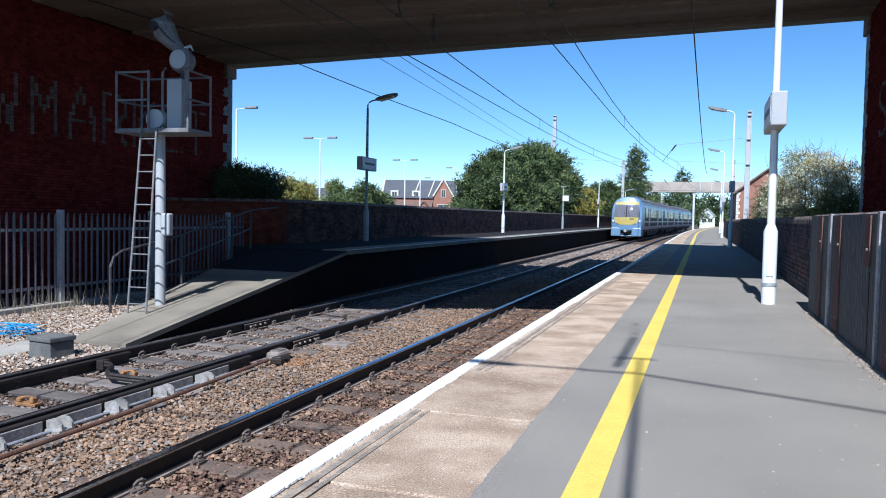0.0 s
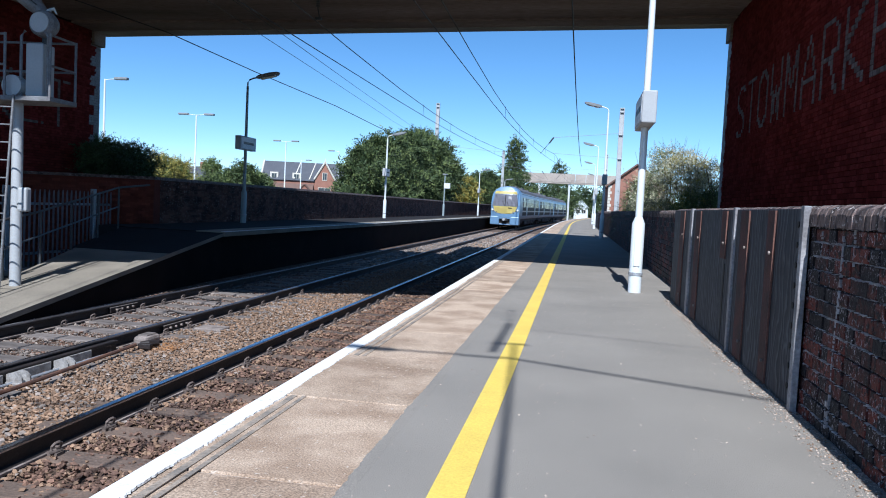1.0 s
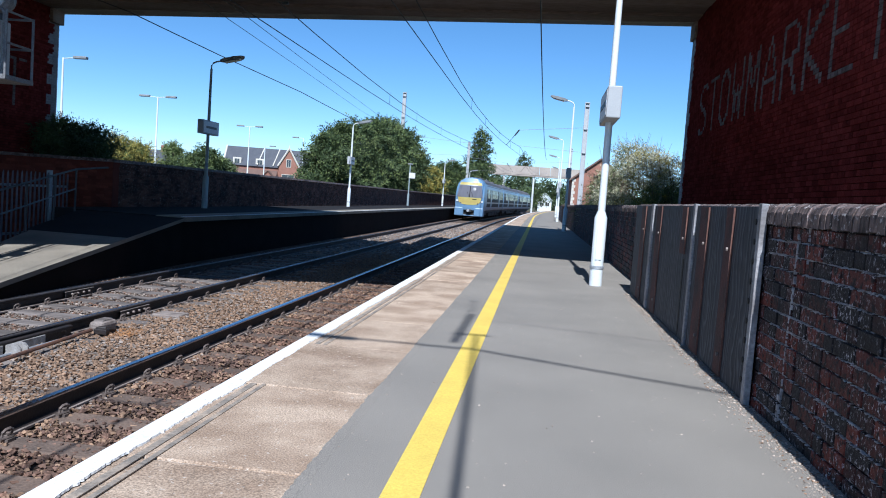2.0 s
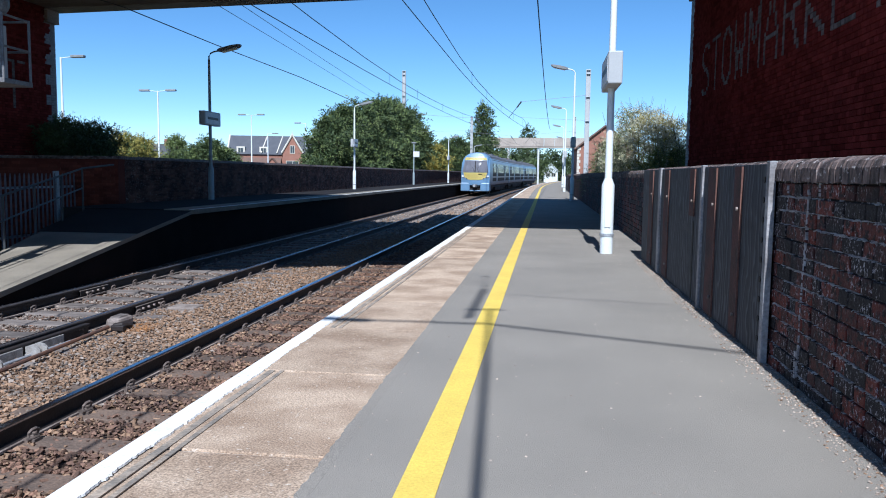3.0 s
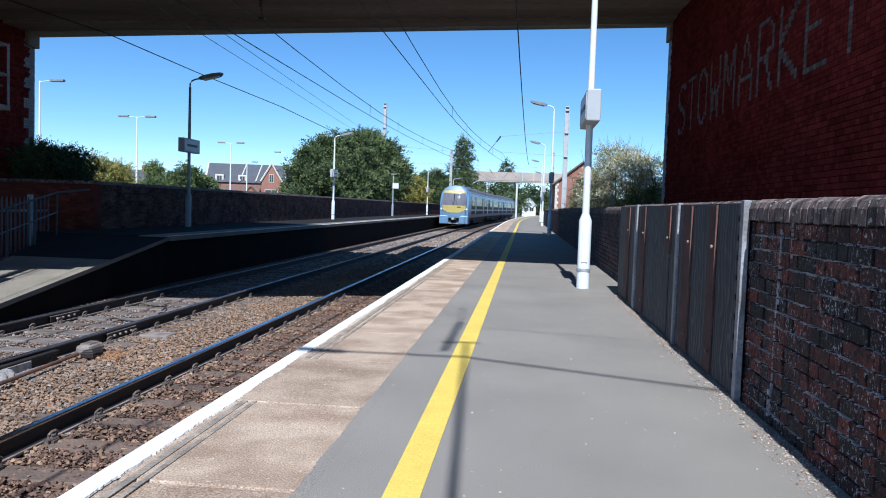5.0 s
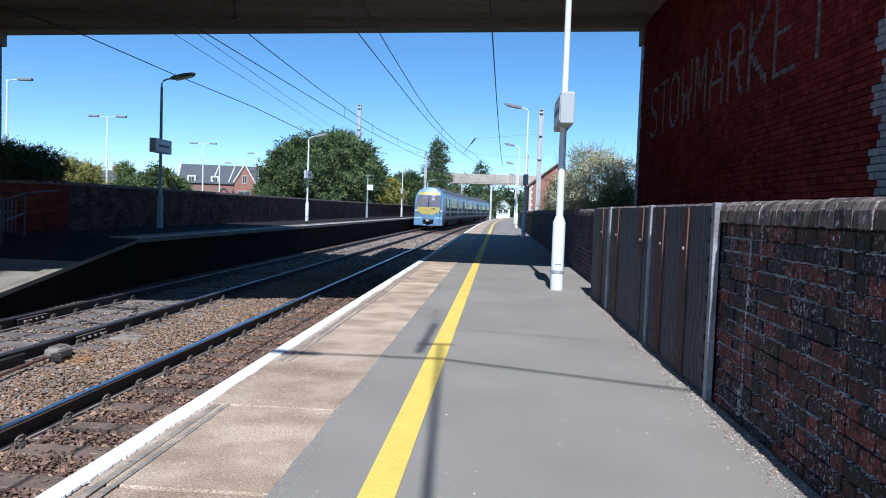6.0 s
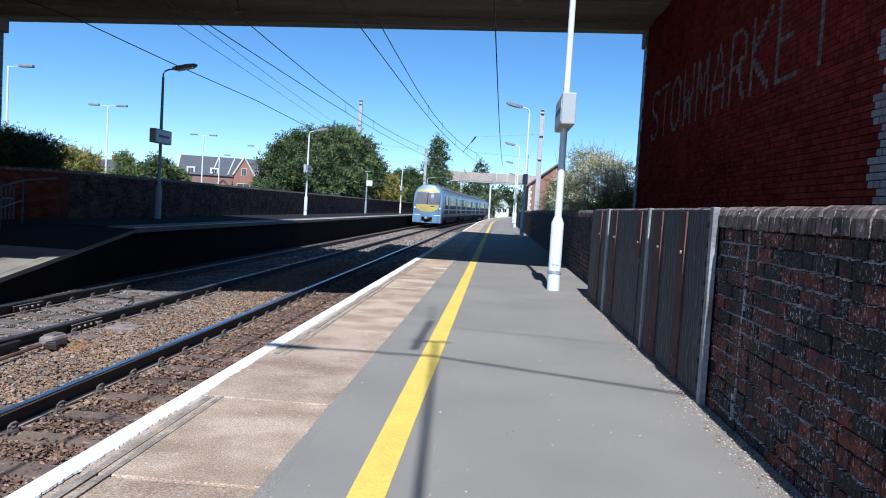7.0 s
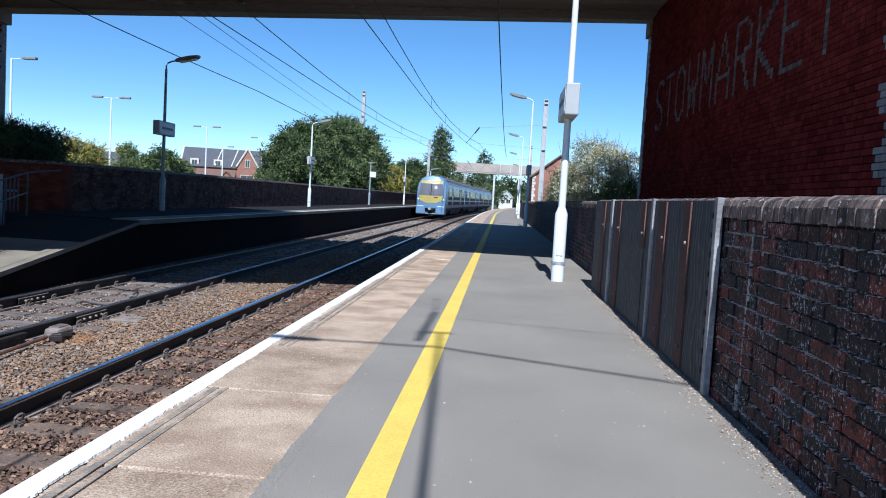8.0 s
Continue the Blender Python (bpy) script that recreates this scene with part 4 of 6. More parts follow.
def rail_car(y, cab):
    slope = (bend(y + LONG) - bend(y)) / LONG
    car = thing("train_car", "blue and silver diesel train car with a yellow cab end" if cab else "blue and silver diesel train car with dark windows", "train car", "train cars",
                m=pose(-6.175 + bend(y), y, RAIL_Z, 0, 0, -math.degrees(math.atan(slope))))
    body = part("body", body_shell(cab), TRAIN_BLUE, car, smooth=False)
    start = 2.3 if cab else 0.3
    for side in (-1, 1):
        part("lower_panel", side_patch(bmesh.new(), side, start, LONG - 0.1, 0.88, 1.50, 0.004), TRAIN_DARK, body)
        part("stripe", side_patch(bmesh.new(), side, start, LONG - 0.1, 1.51, 1.62, 0.006), TRAIN_PINK, body)
        part("waist_panel", side_patch(bmesh.new(), side, start, LONG - 0.1, 1.63, 1.92, 0.004), TRAIN_DARK, body)
        part("upper_panel", side_patch(bmesh.new(), side, start, LONG - 0.1, 1.93, 3.12, 0.004), TRAIN_SILVER, body)
        for a, b in ((3.2, 5.5), (8.2, 10.4), (10.5, 12.7), (12.8, 15.0), (18.3, 20.5), (20.6, 22.6)):
            w = part("window", side_patch(bmesh.new(), side, a, b, 1.98, 2.80, 0.010), TRAIN_GLASS, body)
        for a in (6.2, 16.3):
            for k in (0, 1):
                d = part("door", side_patch(bmesh.new(), side, a + 0.72 * k, a + 0.70 + 0.72 * k, 1.0, 3.0, 0.014), TRAIN_BLUE, body)
                part("door_window", side_patch(bmesh.new(), side, a + 0.14 + 0.72 * k, a + 0.58 + 0.72 * k, 1.9, 2.8, 0.018), TRAIN_GLASS, d)
    bm = bmesh.new()
    prof = [(1.19, 3.20), (0.98, 3.47), (0.62, 3.68), (0.0, 3.77), (-0.62, 3.68), (-0.98, 3.47), (-1.19, 3.20)]
    ra = [bm.verts.new((x * 1.004, 2.4 if cab else 0.1, z)) for x, z in prof]
    rb = [bm.verts.new((x * 1.004, LONG, z)) for x, z in prof]
    for k in range(6):
        bm.faces.new((ra[k], ra[k + 1], rb[k + 1], rb[k]))
    part("roof", bm, TRAIN_ROOF, car)
    for y0, y1 in ((4.6, 6.4), (10.5, 13.0), (17.0, 18.6)):
        part("roof_unit", box(-0.5, 0.5, y0, y1, 3.70, 3.83, 0.03), TRAIN_ROOF, car)
    part("underframe", box(-1.15, 1.15, 1.6 if cab else 0.4, LONG - 0.3, 0.62, 0.90), UNDER, car)
    for y0, y1 in ((6.6, 9.6), (10.0, 13.2), (13.8, 16.2)):
        part("equipment_box", box(-1.2, 1.2, y0, y1, 0.30, 0.66, 0.03), UNDER, car)
    for yb in (3.6, 19.6):
        bogie = part("bogie_frame", box(-1.1, 1.1, yb - 1.6, yb + 1.6, 0.42, 0.66, 0.04), UNDER, car)
        for ya in (yb - 1.25, yb + 1.25):
            for x in (-0.78, 0.72):
                part("wheel", tube([(x, ya, 0.42), (x + 0.06, ya, 0.42), (x + 0.13, ya, 0.42)], [0.42, 0.42, 0.39], 20), RAIL, bogie)
    part("gangway", box(-0.55, 0.55, LONG - 0.02, LONG + 0.5, 1.0, 3.1), UNDER, car)
    if not cab:
        return car
    part("windscreen", face_patch(-1.04, 1.04, 1.96, 2.98, 0.012, -0.10, top=0.08), SCREEN_GLASS, body, "raked windscreen, tinted pale for the sky's reflection")
    part("centre_pillar", face_patch(-0.035, 0.035, 1.96, 2.98, 0.030, nx=2), UNDER, body)
    part("yellow_band", face_patch(-0.95, 0.95, 3.02, 3.26, 0.012, -0.06, top=0.06, nz=3), TRAIN_YELLOW, body)
    part("yellow_panel", face_patch(-1.04, 1.04, 1.30, 1.94, 0.012, 0.10, round_low=0.22), TRAIN_YELLOW, body, "yellow warning panel under the windscreen")
    part("unit_number", face_patch(0.28, 0.62, 1.76, 1.84, 0.026, nx=2, nz=1), UNDER, body)
    for s in (-1, 1):
        for x, z, r in ((1.10, 1.62, 0.085), (0.97, 1.55, 0.06), (0.74, 1.42, 0.06)):
            fy = face_y(x, z)
            ring = part("headlamp", tube([(s * x, fy - 0.035, z), (s * x, fy + 0.05, z)], r, 16), PALE_STEEL, body)
            part("lens", tube([(s * x, fy - 0.042, z), (s * x, fy - 0.03, z)], r * 0.78, 16), LAMP_CLEAR if r > 0.06 else UNDER, ring)
        fairing = box(min(s * 0.46, s * 1.26), max(s * 0.46, s * 1.26), 0.10, 1.5, 0.32, 1.06, 0.07)
        part("fairing", fairing, TRAIN_BLUE, car, "blue bumper fairing")
        part("wiper", tube([(s * 0.18 + 0.12, face_y(0.2, 2.0) - 0.05, 2.0), (s * 0.18 - 0.05, face_y(0.2, 2.4) - 0.05, 2.42)], 0.014, 6), UNDER, body)
    part("fairing_gap", box(-0.5, 0.5, 0.35, 1.4, 0.45, 1.12), UNDER, car)
    part("lower_valance", box(-0.5, 0.5, 0.22, 0.5, 0.32, 0.42, 0.02), TRAIN_BLUE, car)
    cp = part("coupler", box(-0.22, 0.22, -0.05, 0.4, 0.66, 0.92, 0.04), DARK_STEEL, car, "black automatic coupler")
    part("coupler_face", tube([(-0.05, -0.09, 0.80), (-0.05, -0.02, 0.80)], 0.12, 14), GALV, cp)
    part("hose", tube([(0.30, 0.2, 0.9), (0.32, 0.05, 0.7), (0.28, 0.2, 0.5)], 0.03, 8), UNDER, cp)
    return car


FRONT = 67.0
for k in range(3):
    rail_car(FRONT + k * (LONG + 0.55), k == 0)

PALE_BEIGE = material("pale_beige_painted_steel", (0.42, 0.36, 0.31), 0.6, (0.34, 0.29, 0.25), 0.5, 20)
# ---- trees and shrubs ----
def leaf_material(name, a, b):
    m = material(name, a, 0.65, b, 0.6, 12, 0.9, 0.0, per_piece=0.35, spec=0.3)
    return m


LEAF_DARK = leaf_material("dark_green_leaves", (0.070, 0.100, 0.038), (0.030, 0.050, 0.020))
LEAF_MID = leaf_material("mid_green_leaves", (0.155, 0.19, 0.065), (0.085, 0.12, 0.04))
LEAF_PALE = leaf_material("pale_grey_green_leaves", (0.50, 0.47, 0.34), (0.30, 0.30, 0.19))
LEAF_YELLOW = leaf_material("yellow_green_leaves", (0.38, 0.31, 0.07), (0.24, 0.22, 0.06))
BARK = material("grey_brown_bark", (0.12, 0.09, 0.065), 0.9, (0.07, 0.055, 0.04), 3, 40)


def crown_mesh(name, blobs, leaf, count, mat, parent, seed, droop=0.0, long=5.5):
    """Sprays of small leaves growing out of lumps (x, y, z, rx, ry, rz), with gaps and a ragged outline."""
    rng = np.random.default_rng(seed)
    b = np.array(blobs, float)
    per = 10
    n = count // per
    wgt = b[:, 3] * b[:, 5]
    pick = rng.choice(len(b), n, p=wgt / wgt.sum())
    d = rng.normal(size=(n, 3))
    d /= np.linalg.norm(d, axis=1)[:, None]
    rad = 0.95 - 0.6 * rng.random(n) ** 1.8 + 0.35 * rng.random(n) ** 4
    root = b[pick, :3] + d * b[pick, 3:] * rad[:, None]
    way = 0.8 * d + 0.45 * rng.normal(size=(n, 3))
    way[:, 2] += 0.45 - droop
    way /= np.linalg.norm(way, axis=1)[:, None]
    span = leaf * long * (0.5 + rng.random(n))
    side = np.cross(way, rng.normal(size=(n, 3)))
    side /= np.linalg.norm(side, axis=1)[:, None]
    face = np.cross(side, way)
    k = np.arange(per)
    f = (k + 0.5) / per
    sign = np.where(k % 2, 1.0, -1.0)
    c = root[:, None] + way[:, None] * (span[:, None] * f)[..., None]
    c[..., 2] -= span[:, None] * 0.25 * f ** 2
    u = way[:, None] * 0.7 + side[:, None] * (sign * (1.1 - 0.6 * f))[None, :, None] + 0.35 * rng.normal(size=(n, per, 3))
    u /= np.linalg.norm(u, axis=2)[..., None]
    w = np.cross(u, face[:, None] + 0.4 * rng.normal(size=(n, per, 3)))
    w /= np.linalg.norm(w, axis=2)[..., None] + 1e-9
    size = leaf * (0.6 + 0.9 * rng.random((n, per, 1))) * (1.15 - 0.5 * f)[None, :, None]
    v = np.stack([c, c + u * size * 0.9 + w * size * 0.38, c + u * size * 1.9, c + u * size * 0.9 - w * size * 0.38], 2)
    me = bpy.data.meshes.new(name)
    me.from_pydata(v.reshape(-1, 3).tolist(), [], np.arange(4 * n * per).reshape(-1, 4).tolist())
    me.materials.append(mat)
    ob = new(name, me)
    ob.parent = parent
    return ob


def tree(name, label, x, y, ground, blobs, leaf, count, mat, seed, category="tree", trunk=0.16, extra=None, long=5.5):
    t = thing(name, label, category, m=pose(x, y, ground))
    rng = random.Random(seed)
    high = max(q[2] for q in blobs)
    tr = part("trunk", tube([(0, 0, -0.3), (0.05, 0.02, high * 0.4), (0.0, 0.08, high * 0.95)], [trunk, trunk * 0.7, trunk * 0.25], 10), BARK, t)
    for q in blobs[::3] if category == "shrub" else blobs:
        s = rng.uniform(0.2, 0.6)
        part("limb", tube([(0.03, 0.02, high * s * 0.7), (q[0] * 0.5, q[1] * 0.5, q[2] * 0.75), (q[0], q[1], q[2] + 0.3 * q[5])], [trunk * 0.45, trunk * 0.3, trunk * 0.1], 6), BARK, tr)
    crown_mesh("crown", blobs, leaf, count, mat, t, seed, long=long)
    if extra:
        crown_mesh("crown", blobs, leaf, int(count * 0.4), extra, t, seed + 1, long=long)
    return t


def lumps(seed, w, d, h, low, n, r):
    rng = random.Random(seed)
    out = []
    for k in range(n):
        f = rng.random()
        wide = math.sin(math.pi * (0.22 + 0.68 * f))
        out.append((rng.uniform(-1, 1) * w * 0.5 * wide, rng.uniform(-1, 1) * d * 0.5 * wide, low + (h - low) * f, r * rng.uniform(0.6, 1.1), r * rng.uniform(0.6, 1.1), r * rng.uniform(0.5, 0.9)))
    return out


def by_angle(a, d):
    return d * math.sin(radians(a)), d * math.cos(radians(a))


# the big dark evergreen behind the opposite wall, in three overlapping crowns
for k, (a, el) in enumerate(((-15.7, 3.9), (-14.9, 4.8), (-13.9, 5.1), (-12.9, 5.3), (-11.9, 5.4), (-11.0, 5.2), (-10.2, 4.5))):
    d = 14.2 / math.sin(radians(-a))
    x, y = by_angle(a, d)
    r = 0.0150 * d
    h = 2.05 + d * math.tan(radians(el)) - 0.75 * r
    tree("evergreen_tree", "bushy dark evergreen tree behind the far wall", x, y, -1.0, lumps(10 + k, d * 0.050, 4.0, h, 0.9, 30, r), 0.0019 * d, 20000, LEAF_DARK, 20 + k, extra=LEAF_MID, long=6.5)
x, y = by_angle(-8.1, 88)
tree("yellowing_shrub", "yellow-green shrub beside the dark evergreen", x, y, -1.0, lumps(31, 2.2, 2.4, 4.9, 0.8, 18, 0.75), 0.13, 12000, LEAF_YELLOW, 32, "shrub", extra=LEAF_MID)
for k, (a, d, h, w) in enumerate(((-6.9, 108, 6.9, 4.6), (-5.9, 120, 7.6, 5.4), (-5.0, 128, 7.6, 5.4), (-8.9, 112, 6.2, 5.0))):
    x, y = by_angle(a, d)
    tree("round_tree", "leafy green tree beyond the far platform", x, y, -1.0, lumps(40 + k, w, 3.5, h - 0.6, 1.0, 34, 1.0), 0.14, 20000, LEAF_DARK, 44 + k, extra=LEAF_MID)
# tall conifers
for k, (a, d, h, w) in enumerate(((-4.65, 132, 13.2, 7.4), (-1.35, 200, 14.0, 11.0))):
    x, y = by_angle(a, d)
    blobs = [(0.25 * math.sin(j * 2.4) * (1 - j / 13) * w * 0.5, 0.25 * math.cos(j * 2.4) * (1 - j / 13) * w * 0.5, 2.0 + (h - 2.2) * j / 12, w * 0.5 * (1.05 - 0.85 * j / 12) * (0.8 + 0.35 * (j % 2)), w * 0.5 * (1.05 - 0.85 * j / 12), 0.7 * h / 11) for j in range(13)]
    tree("conifer", "tall dark pointed conifer against the sky", x, y, -1.0, blobs, 0.17, 16000, LEAF_DARK, 60 + k, trunk=0.22, extra=LEAF_MID)
x, y = by_angle(-2.6, 190)
tree("round_tree", "dark leafy tree beyond the footbridge", x, y, -1.0, lumps(71, 14, 6, 7.5, 1.0, 20, 2.4), 0.4, 5000, LEAF_DARK, 72)
x, y = by_angle(0.6, 260)
tree("round_tree", "dark leafy tree beyond the footbridge", x, y, -1.0, lumps(73, 22, 6, 9.0, 1.0, 24, 3.2), 0.5, 5000, LEAF_DARK, 74)
# the pale shrub behind the platform wall
for k, (a, d, el, w, mat, ex) in enumerate(((6.5, 27.5, 5.3, 2.0, LEAF_PALE, LEAF_MID), (5.3, 29.0, 4.3, 1.9, LEAF_PALE, LEAF_MID), (7.7, 26.5, 5.0, 1.9, LEAF_PALE, LEAF_YELLOW), (8.9, 26.0, 4.4, 1.7, LEAF_PALE, LEAF_YELLOW), (9.8, 25.5, 3.2, 1.2, LEAF_MID, LEAF_DARK), (4.4, 32.0, 2.7, 1.5, LEAF_MID, LEAF_PALE), (8.4, 25.5, 2.2, 1.6, LEAF_MID, LEAF_YELLOW))):
    x, y = by_angle(a, d)
    h = 2.05 + d * math.tan(radians(el))
    t = tree("shrub", "straggly grey-green shrub growing behind the brick wall", x, y, -1.0, lumps(80 + k, w, 1.5, h - 0.45, 1.1, 34, 0.32), 0.034, 12000, mat, 90 + k, "shrub", 0.035, extra=ex, long=11)
    rng = random.Random(k)
    for j in range(4):
        bx, by = rng.uniform(-0.6, 0.6), rng.uniform(-0.4, 0.4)
        part("twig", tube([(bx * 0.5, by, h * 0.6), (bx * 0.9, by, h * 0.9), (bx * 1.2, by, h + rng.uniform(0.0, 0.35))], [0.012, 0.008, 0.003], 5), BARK, t)
# shrubs over the wall at the abutment
for k, (a, d, el, w, mat) in enumerate(((-34.0, 26, 3.4, 2.0, LEAF_DARK), (-32.7, 27, 3.2, 1.8, LEAF_DARK), (-31.6, 28, 3.2, 1.3, LEAF_DARK), (-29.9, 37, 2.7, 1.7, LEAF_YELLOW), (-28.9, 38, 2.2, 1.7, LEAF_YELLOW))):
    x, y = by_angle(a, d)
    h = 2.05 + d * math.tan(radians(el))
    tree("shrub", "dense shrub overhanging the brick wall", x, y, -1.0, lumps(110 + k, w, 2.0, h - 0.35, 1.2, 26, 0.36), 0.05, 12000, mat, 120 + k, "shrub", 0.06, extra=LEAF_MID if k > 2 else LEAF_DARK, long=9)
for k, (a, d, h, w) in enumerate(((-26.2, 80, 5.0, 4.6), (-24.4, 74, 4.9, 5.0), (-23.4, 76, 3.7, 3.0))):
    x, y = by_angle(a, d)
    tree("round_tree", "rounded green tree at the car park edge", x, y, -1.0, lumps(130 + k, w, 3.0, h - 0.3, 1.0, 26, 0.75), 0.12, 14000, LEAF_MID if k == 0 else LEAF_DARK, 140 + k, extra=LEAF_MID)

# low woods along the horizon, all round
rng = np.random.default_rng(7)
blobs = []
for k in range(150):
    a = -math.pi + math.tau * k / 150
    d = 300 + 80 * rng.random()
    blobs.append((d * math.sin(a), d * math.cos(a), 2.0 + 1.5 * rng.random(), 9, 9, 3.5 + 2.0 * rng.random()))
woods = crown_mesh("far_woods", blobs, 1.1, 24000, LEAF_DARK, None, 8)
tagged(woods, "low dark woods along the horizon", "woods", kind="stuff")

# ---- buildings ----
BLD_BRICK = material("orange_red_house_brick", (0.32, 0.155, 0.11), 0.85, (0.25, 0.115, 0.08), 1.0, 25, 0.9, 0.2)
STONE_TRIM = material("pale_stone_trim", (0.62, 0.58, 0.50), 0.8, (0.52, 0.48, 0.42), 2, 30)
SLATE = material("grey_slate_roof", (0.085, 0.09, 0.105), 0.65, (0.06, 0.065, 0.08), 0.8, 20, 0.9, 0.2)
TILE = material("brown_roof_tile", (0.17, 0.10, 0.075), 0.8, (0.12, 0.075, 0.06), 1.0, 20, 0.9, 0.2)
PANE = glass_material("dark_window_pane", (0.03, 0.035, 0.045), 0.05)


def gable_block(parent, x0, x1, y0, y1, z0, eave, ridge, wall, roof, along_x=True, over=0.25):
    """Walls with a pitched roof; the ridge runs along x or y."""
    bm = bmesh.new()
    if along_x:
        ends = [[(x, y0, z0), (x, y1, z0), (x, y1, eave), (x, (y0 + y1) / 2, ridge), (x, y0, eave)] for x in (x0, x1)]
    else:
        ends = [[(x0, y, z0), (x1, y, z0), (x1, y, eave), ((x0 + x1) / 2, y, ridge), (x0, y, eave)] for y in (y0, y1)]
    rings = [[bm.verts.new(p) for p in e] for e in ends]
    for k in range(5):
        bm.faces.new((rings[0][k], rings[0][(k + 1) % 5], rings[1][(k + 1) % 5], rings[1][k]))
    bm.faces.new(rings[0][::-1])
    bm.faces.new(rings[1])
    bmesh.ops.recalc_face_normals(bm, faces=bm.faces[:])
    part("wall", bm, wall, parent)
    for s in (0, 1):
        bm = bmesh.new()
        if along_x:
            ya, drop = (y0 - over, -over * 0.8) if s == 0 else (y1 + over, -over * 0.8)
            q = [(x0 - over, ya, eave + drop), (x1 + over, ya, eave + drop), (x1 + over, (y0 + y1) / 2, ridge + 0.06), (x0 - over, (y0 + y1) / 2, ridge + 0.06)]
        else:
            xa, drop = (x0 - over, -over * 0.8) if s == 0 else (x1 + over, -over * 0.8)
            q = [(xa, y0 - over, eave + drop), (xa, y1 + over, eave + drop), ((x0 + x1) / 2, y1 + over, ridge + 0.06), ((x0 + x1) / 2, y0 - over, ridge + 0.06)]
        f = bm.faces.new([bm.verts.new(p) for p in q])
        f.normal_update()
        if f.normal.z < 0:
            f.normal_flip()
        bmesh.ops.solidify(bm, geom=[f], thickness=-0.14)
        part("roof", bm, roof, parent)


def window(parent, x, y, z, w, h):
    fr = part("window", box(x - w / 2 - 0.08, x + w / 2 + 0.08, y - 0.07, y + 0.05, z - 0.08, z + h + 0.08), STONE_TRIM, parent)
    for sx in (-1, 1):
        part("pane", box(x - w / 2 + 0.03 if sx < 0 else x + 0.03, x - 0.03 if sx < 0 else x + w / 2 - 0.03, y - 0.09, y - 0.06, z + 0.03, z + h - 0.03), PANE, fr)


bx, by = by_angle(-20.0, 175)
hall = thing("station_building", "large red brick station building with slate roofs", "building", m=pose(bx, by, -1.0, 0, 0, 14))
gable_block(hall, -9.5, 16.0, 0, 9, 0, 6.0, 10.0, BLD_BRICK, SLATE)
gable_block(hall, 2.4, 6.6, -1.6, 6, 0, 6.4, 10.0, BLD_BRICK, SLATE, along_x=False)
gable_block(hall, -10.5, 2.0, -5.0, -0.4, 0, 3.4, 5.0, BLD_BRICK, TILE)
gable_block(hall, -1.2, 2.4, -6.2, -2, 0, 3.0, 4.9, BLD_BRICK, TILE, along_x=False)
for s in (-1, 1):
    part("coping", tube([(4.5 + s * 2.3, -1.75, 6.3), (4.5, -1.75, 10.25)], 0.20, 6), STONE_TRIM, hall)
part("coping", tube([(-9.7, -0.2, 6.0), (-9.7, 4.5, 10.2)], 0.2, 6), STONE_TRIM, hall)
for x, y, z, w, h in ((4.5, -1.62, 6.2, 0.9, 1.6), (4.5, -1.62, 3.0, 2.6, 1.5), (8.6, -0.02, 3.2, 1.6, 1.4), (11.6, -0.02, 3.2, 1.6, 1.4), (-8.5, -5.02, 1.8, 1.4, 1.2), (-5.2, -5.02, 1.8, 1.4, 1.2), (-2.6, -5.02, 1.8, 1.2, 1.2), (0.6, -6.22, 1.2, 1.6, 1.4)):
    window(hall, x, y, z, w, h)
for x in (-6.8, -1.9):
    part("dormer", box(x - 0.9, x + 0.9, 0.2, 3.0, 6.0, 7.6), STONE_TRIM, hall)
    window(hall, x, 0.18, 6.3, 1.1, 1.0)
part("finial", tube([(4.5, -1.75, 10.2), (4.5, -1.75, 11.0)], [0.14, 0.05], 6), STONE_TRIM, hall)
for x in (-2.4, 1.0):
    part("coping", tube([(x, -0.3, 6.2), (x + 0.9, 4.4, 10.1)], 0.14, 6), STONE_TRIM, hall)
bx, by = by_angle(-28.6, 120)
far_house = thing("house", "distant grey-roofed house beyond the trees", "house", m=pose(bx, by, -1.0, 0, 0, 24))
gable_block(far_house, -4.5, 4.5, 0, 7, 0, 3.2, 5.9, TILE, SLATE)
part("chimney", box(2.5, 3.2, 3.0, 3.7, 5.0, 6.8, 0.04), BLD_BRICK, far_house)
tent = thing("white_canopy", "small white tent roof showing above the wall", "tent", m=pose(*by_angle(-27.1, 60), -1.0))
bm = bmesh.new()
apex = bm.verts.new((0, 0, 2.9))
ring = [bm.verts.new((1.4 * math.cos(k * math.pi / 2 + 0.6), 1.4 * math.sin(k * math.pi / 2 + 0.6), 2.1)) for k in range(4)]
for k in range(4):
    bm.faces.new((ring[k], ring[(k + 1) % 4], apex))
part("roof", bm, WHITE_POST, tent)
for k in range(4):
    a = k * math.pi / 2 + 0.6
    part("leg", tube([(1.36 * math.cos(a), 1.36 * math.sin(a), 0), (1.36 * math.cos(a), 1.36 * math.sin(a), 2.12)], 0.03, 6), PALE_STEEL, tent)

# the brick house on the platform's side
cot = thing("house", "red brick gabled house with pale corner stones", "house", m=pose(2.95, 76.0, -1.0))
gable_block(cot, 0, 5.3, 0, 9, 0, 4.75, 6.75, BLD_BRICK, TILE, along_x=False)
for k in range(16):
    part("quoin", box(-0.02, 0.32 if k % 2 else 0.2, -0.03, 0.03, 0.3 * k, 0.3 * k + 0.27), STONE_TRIM, cot)
window(cot, 2.6, -0.02, 2.6, 1.0, 1.2)

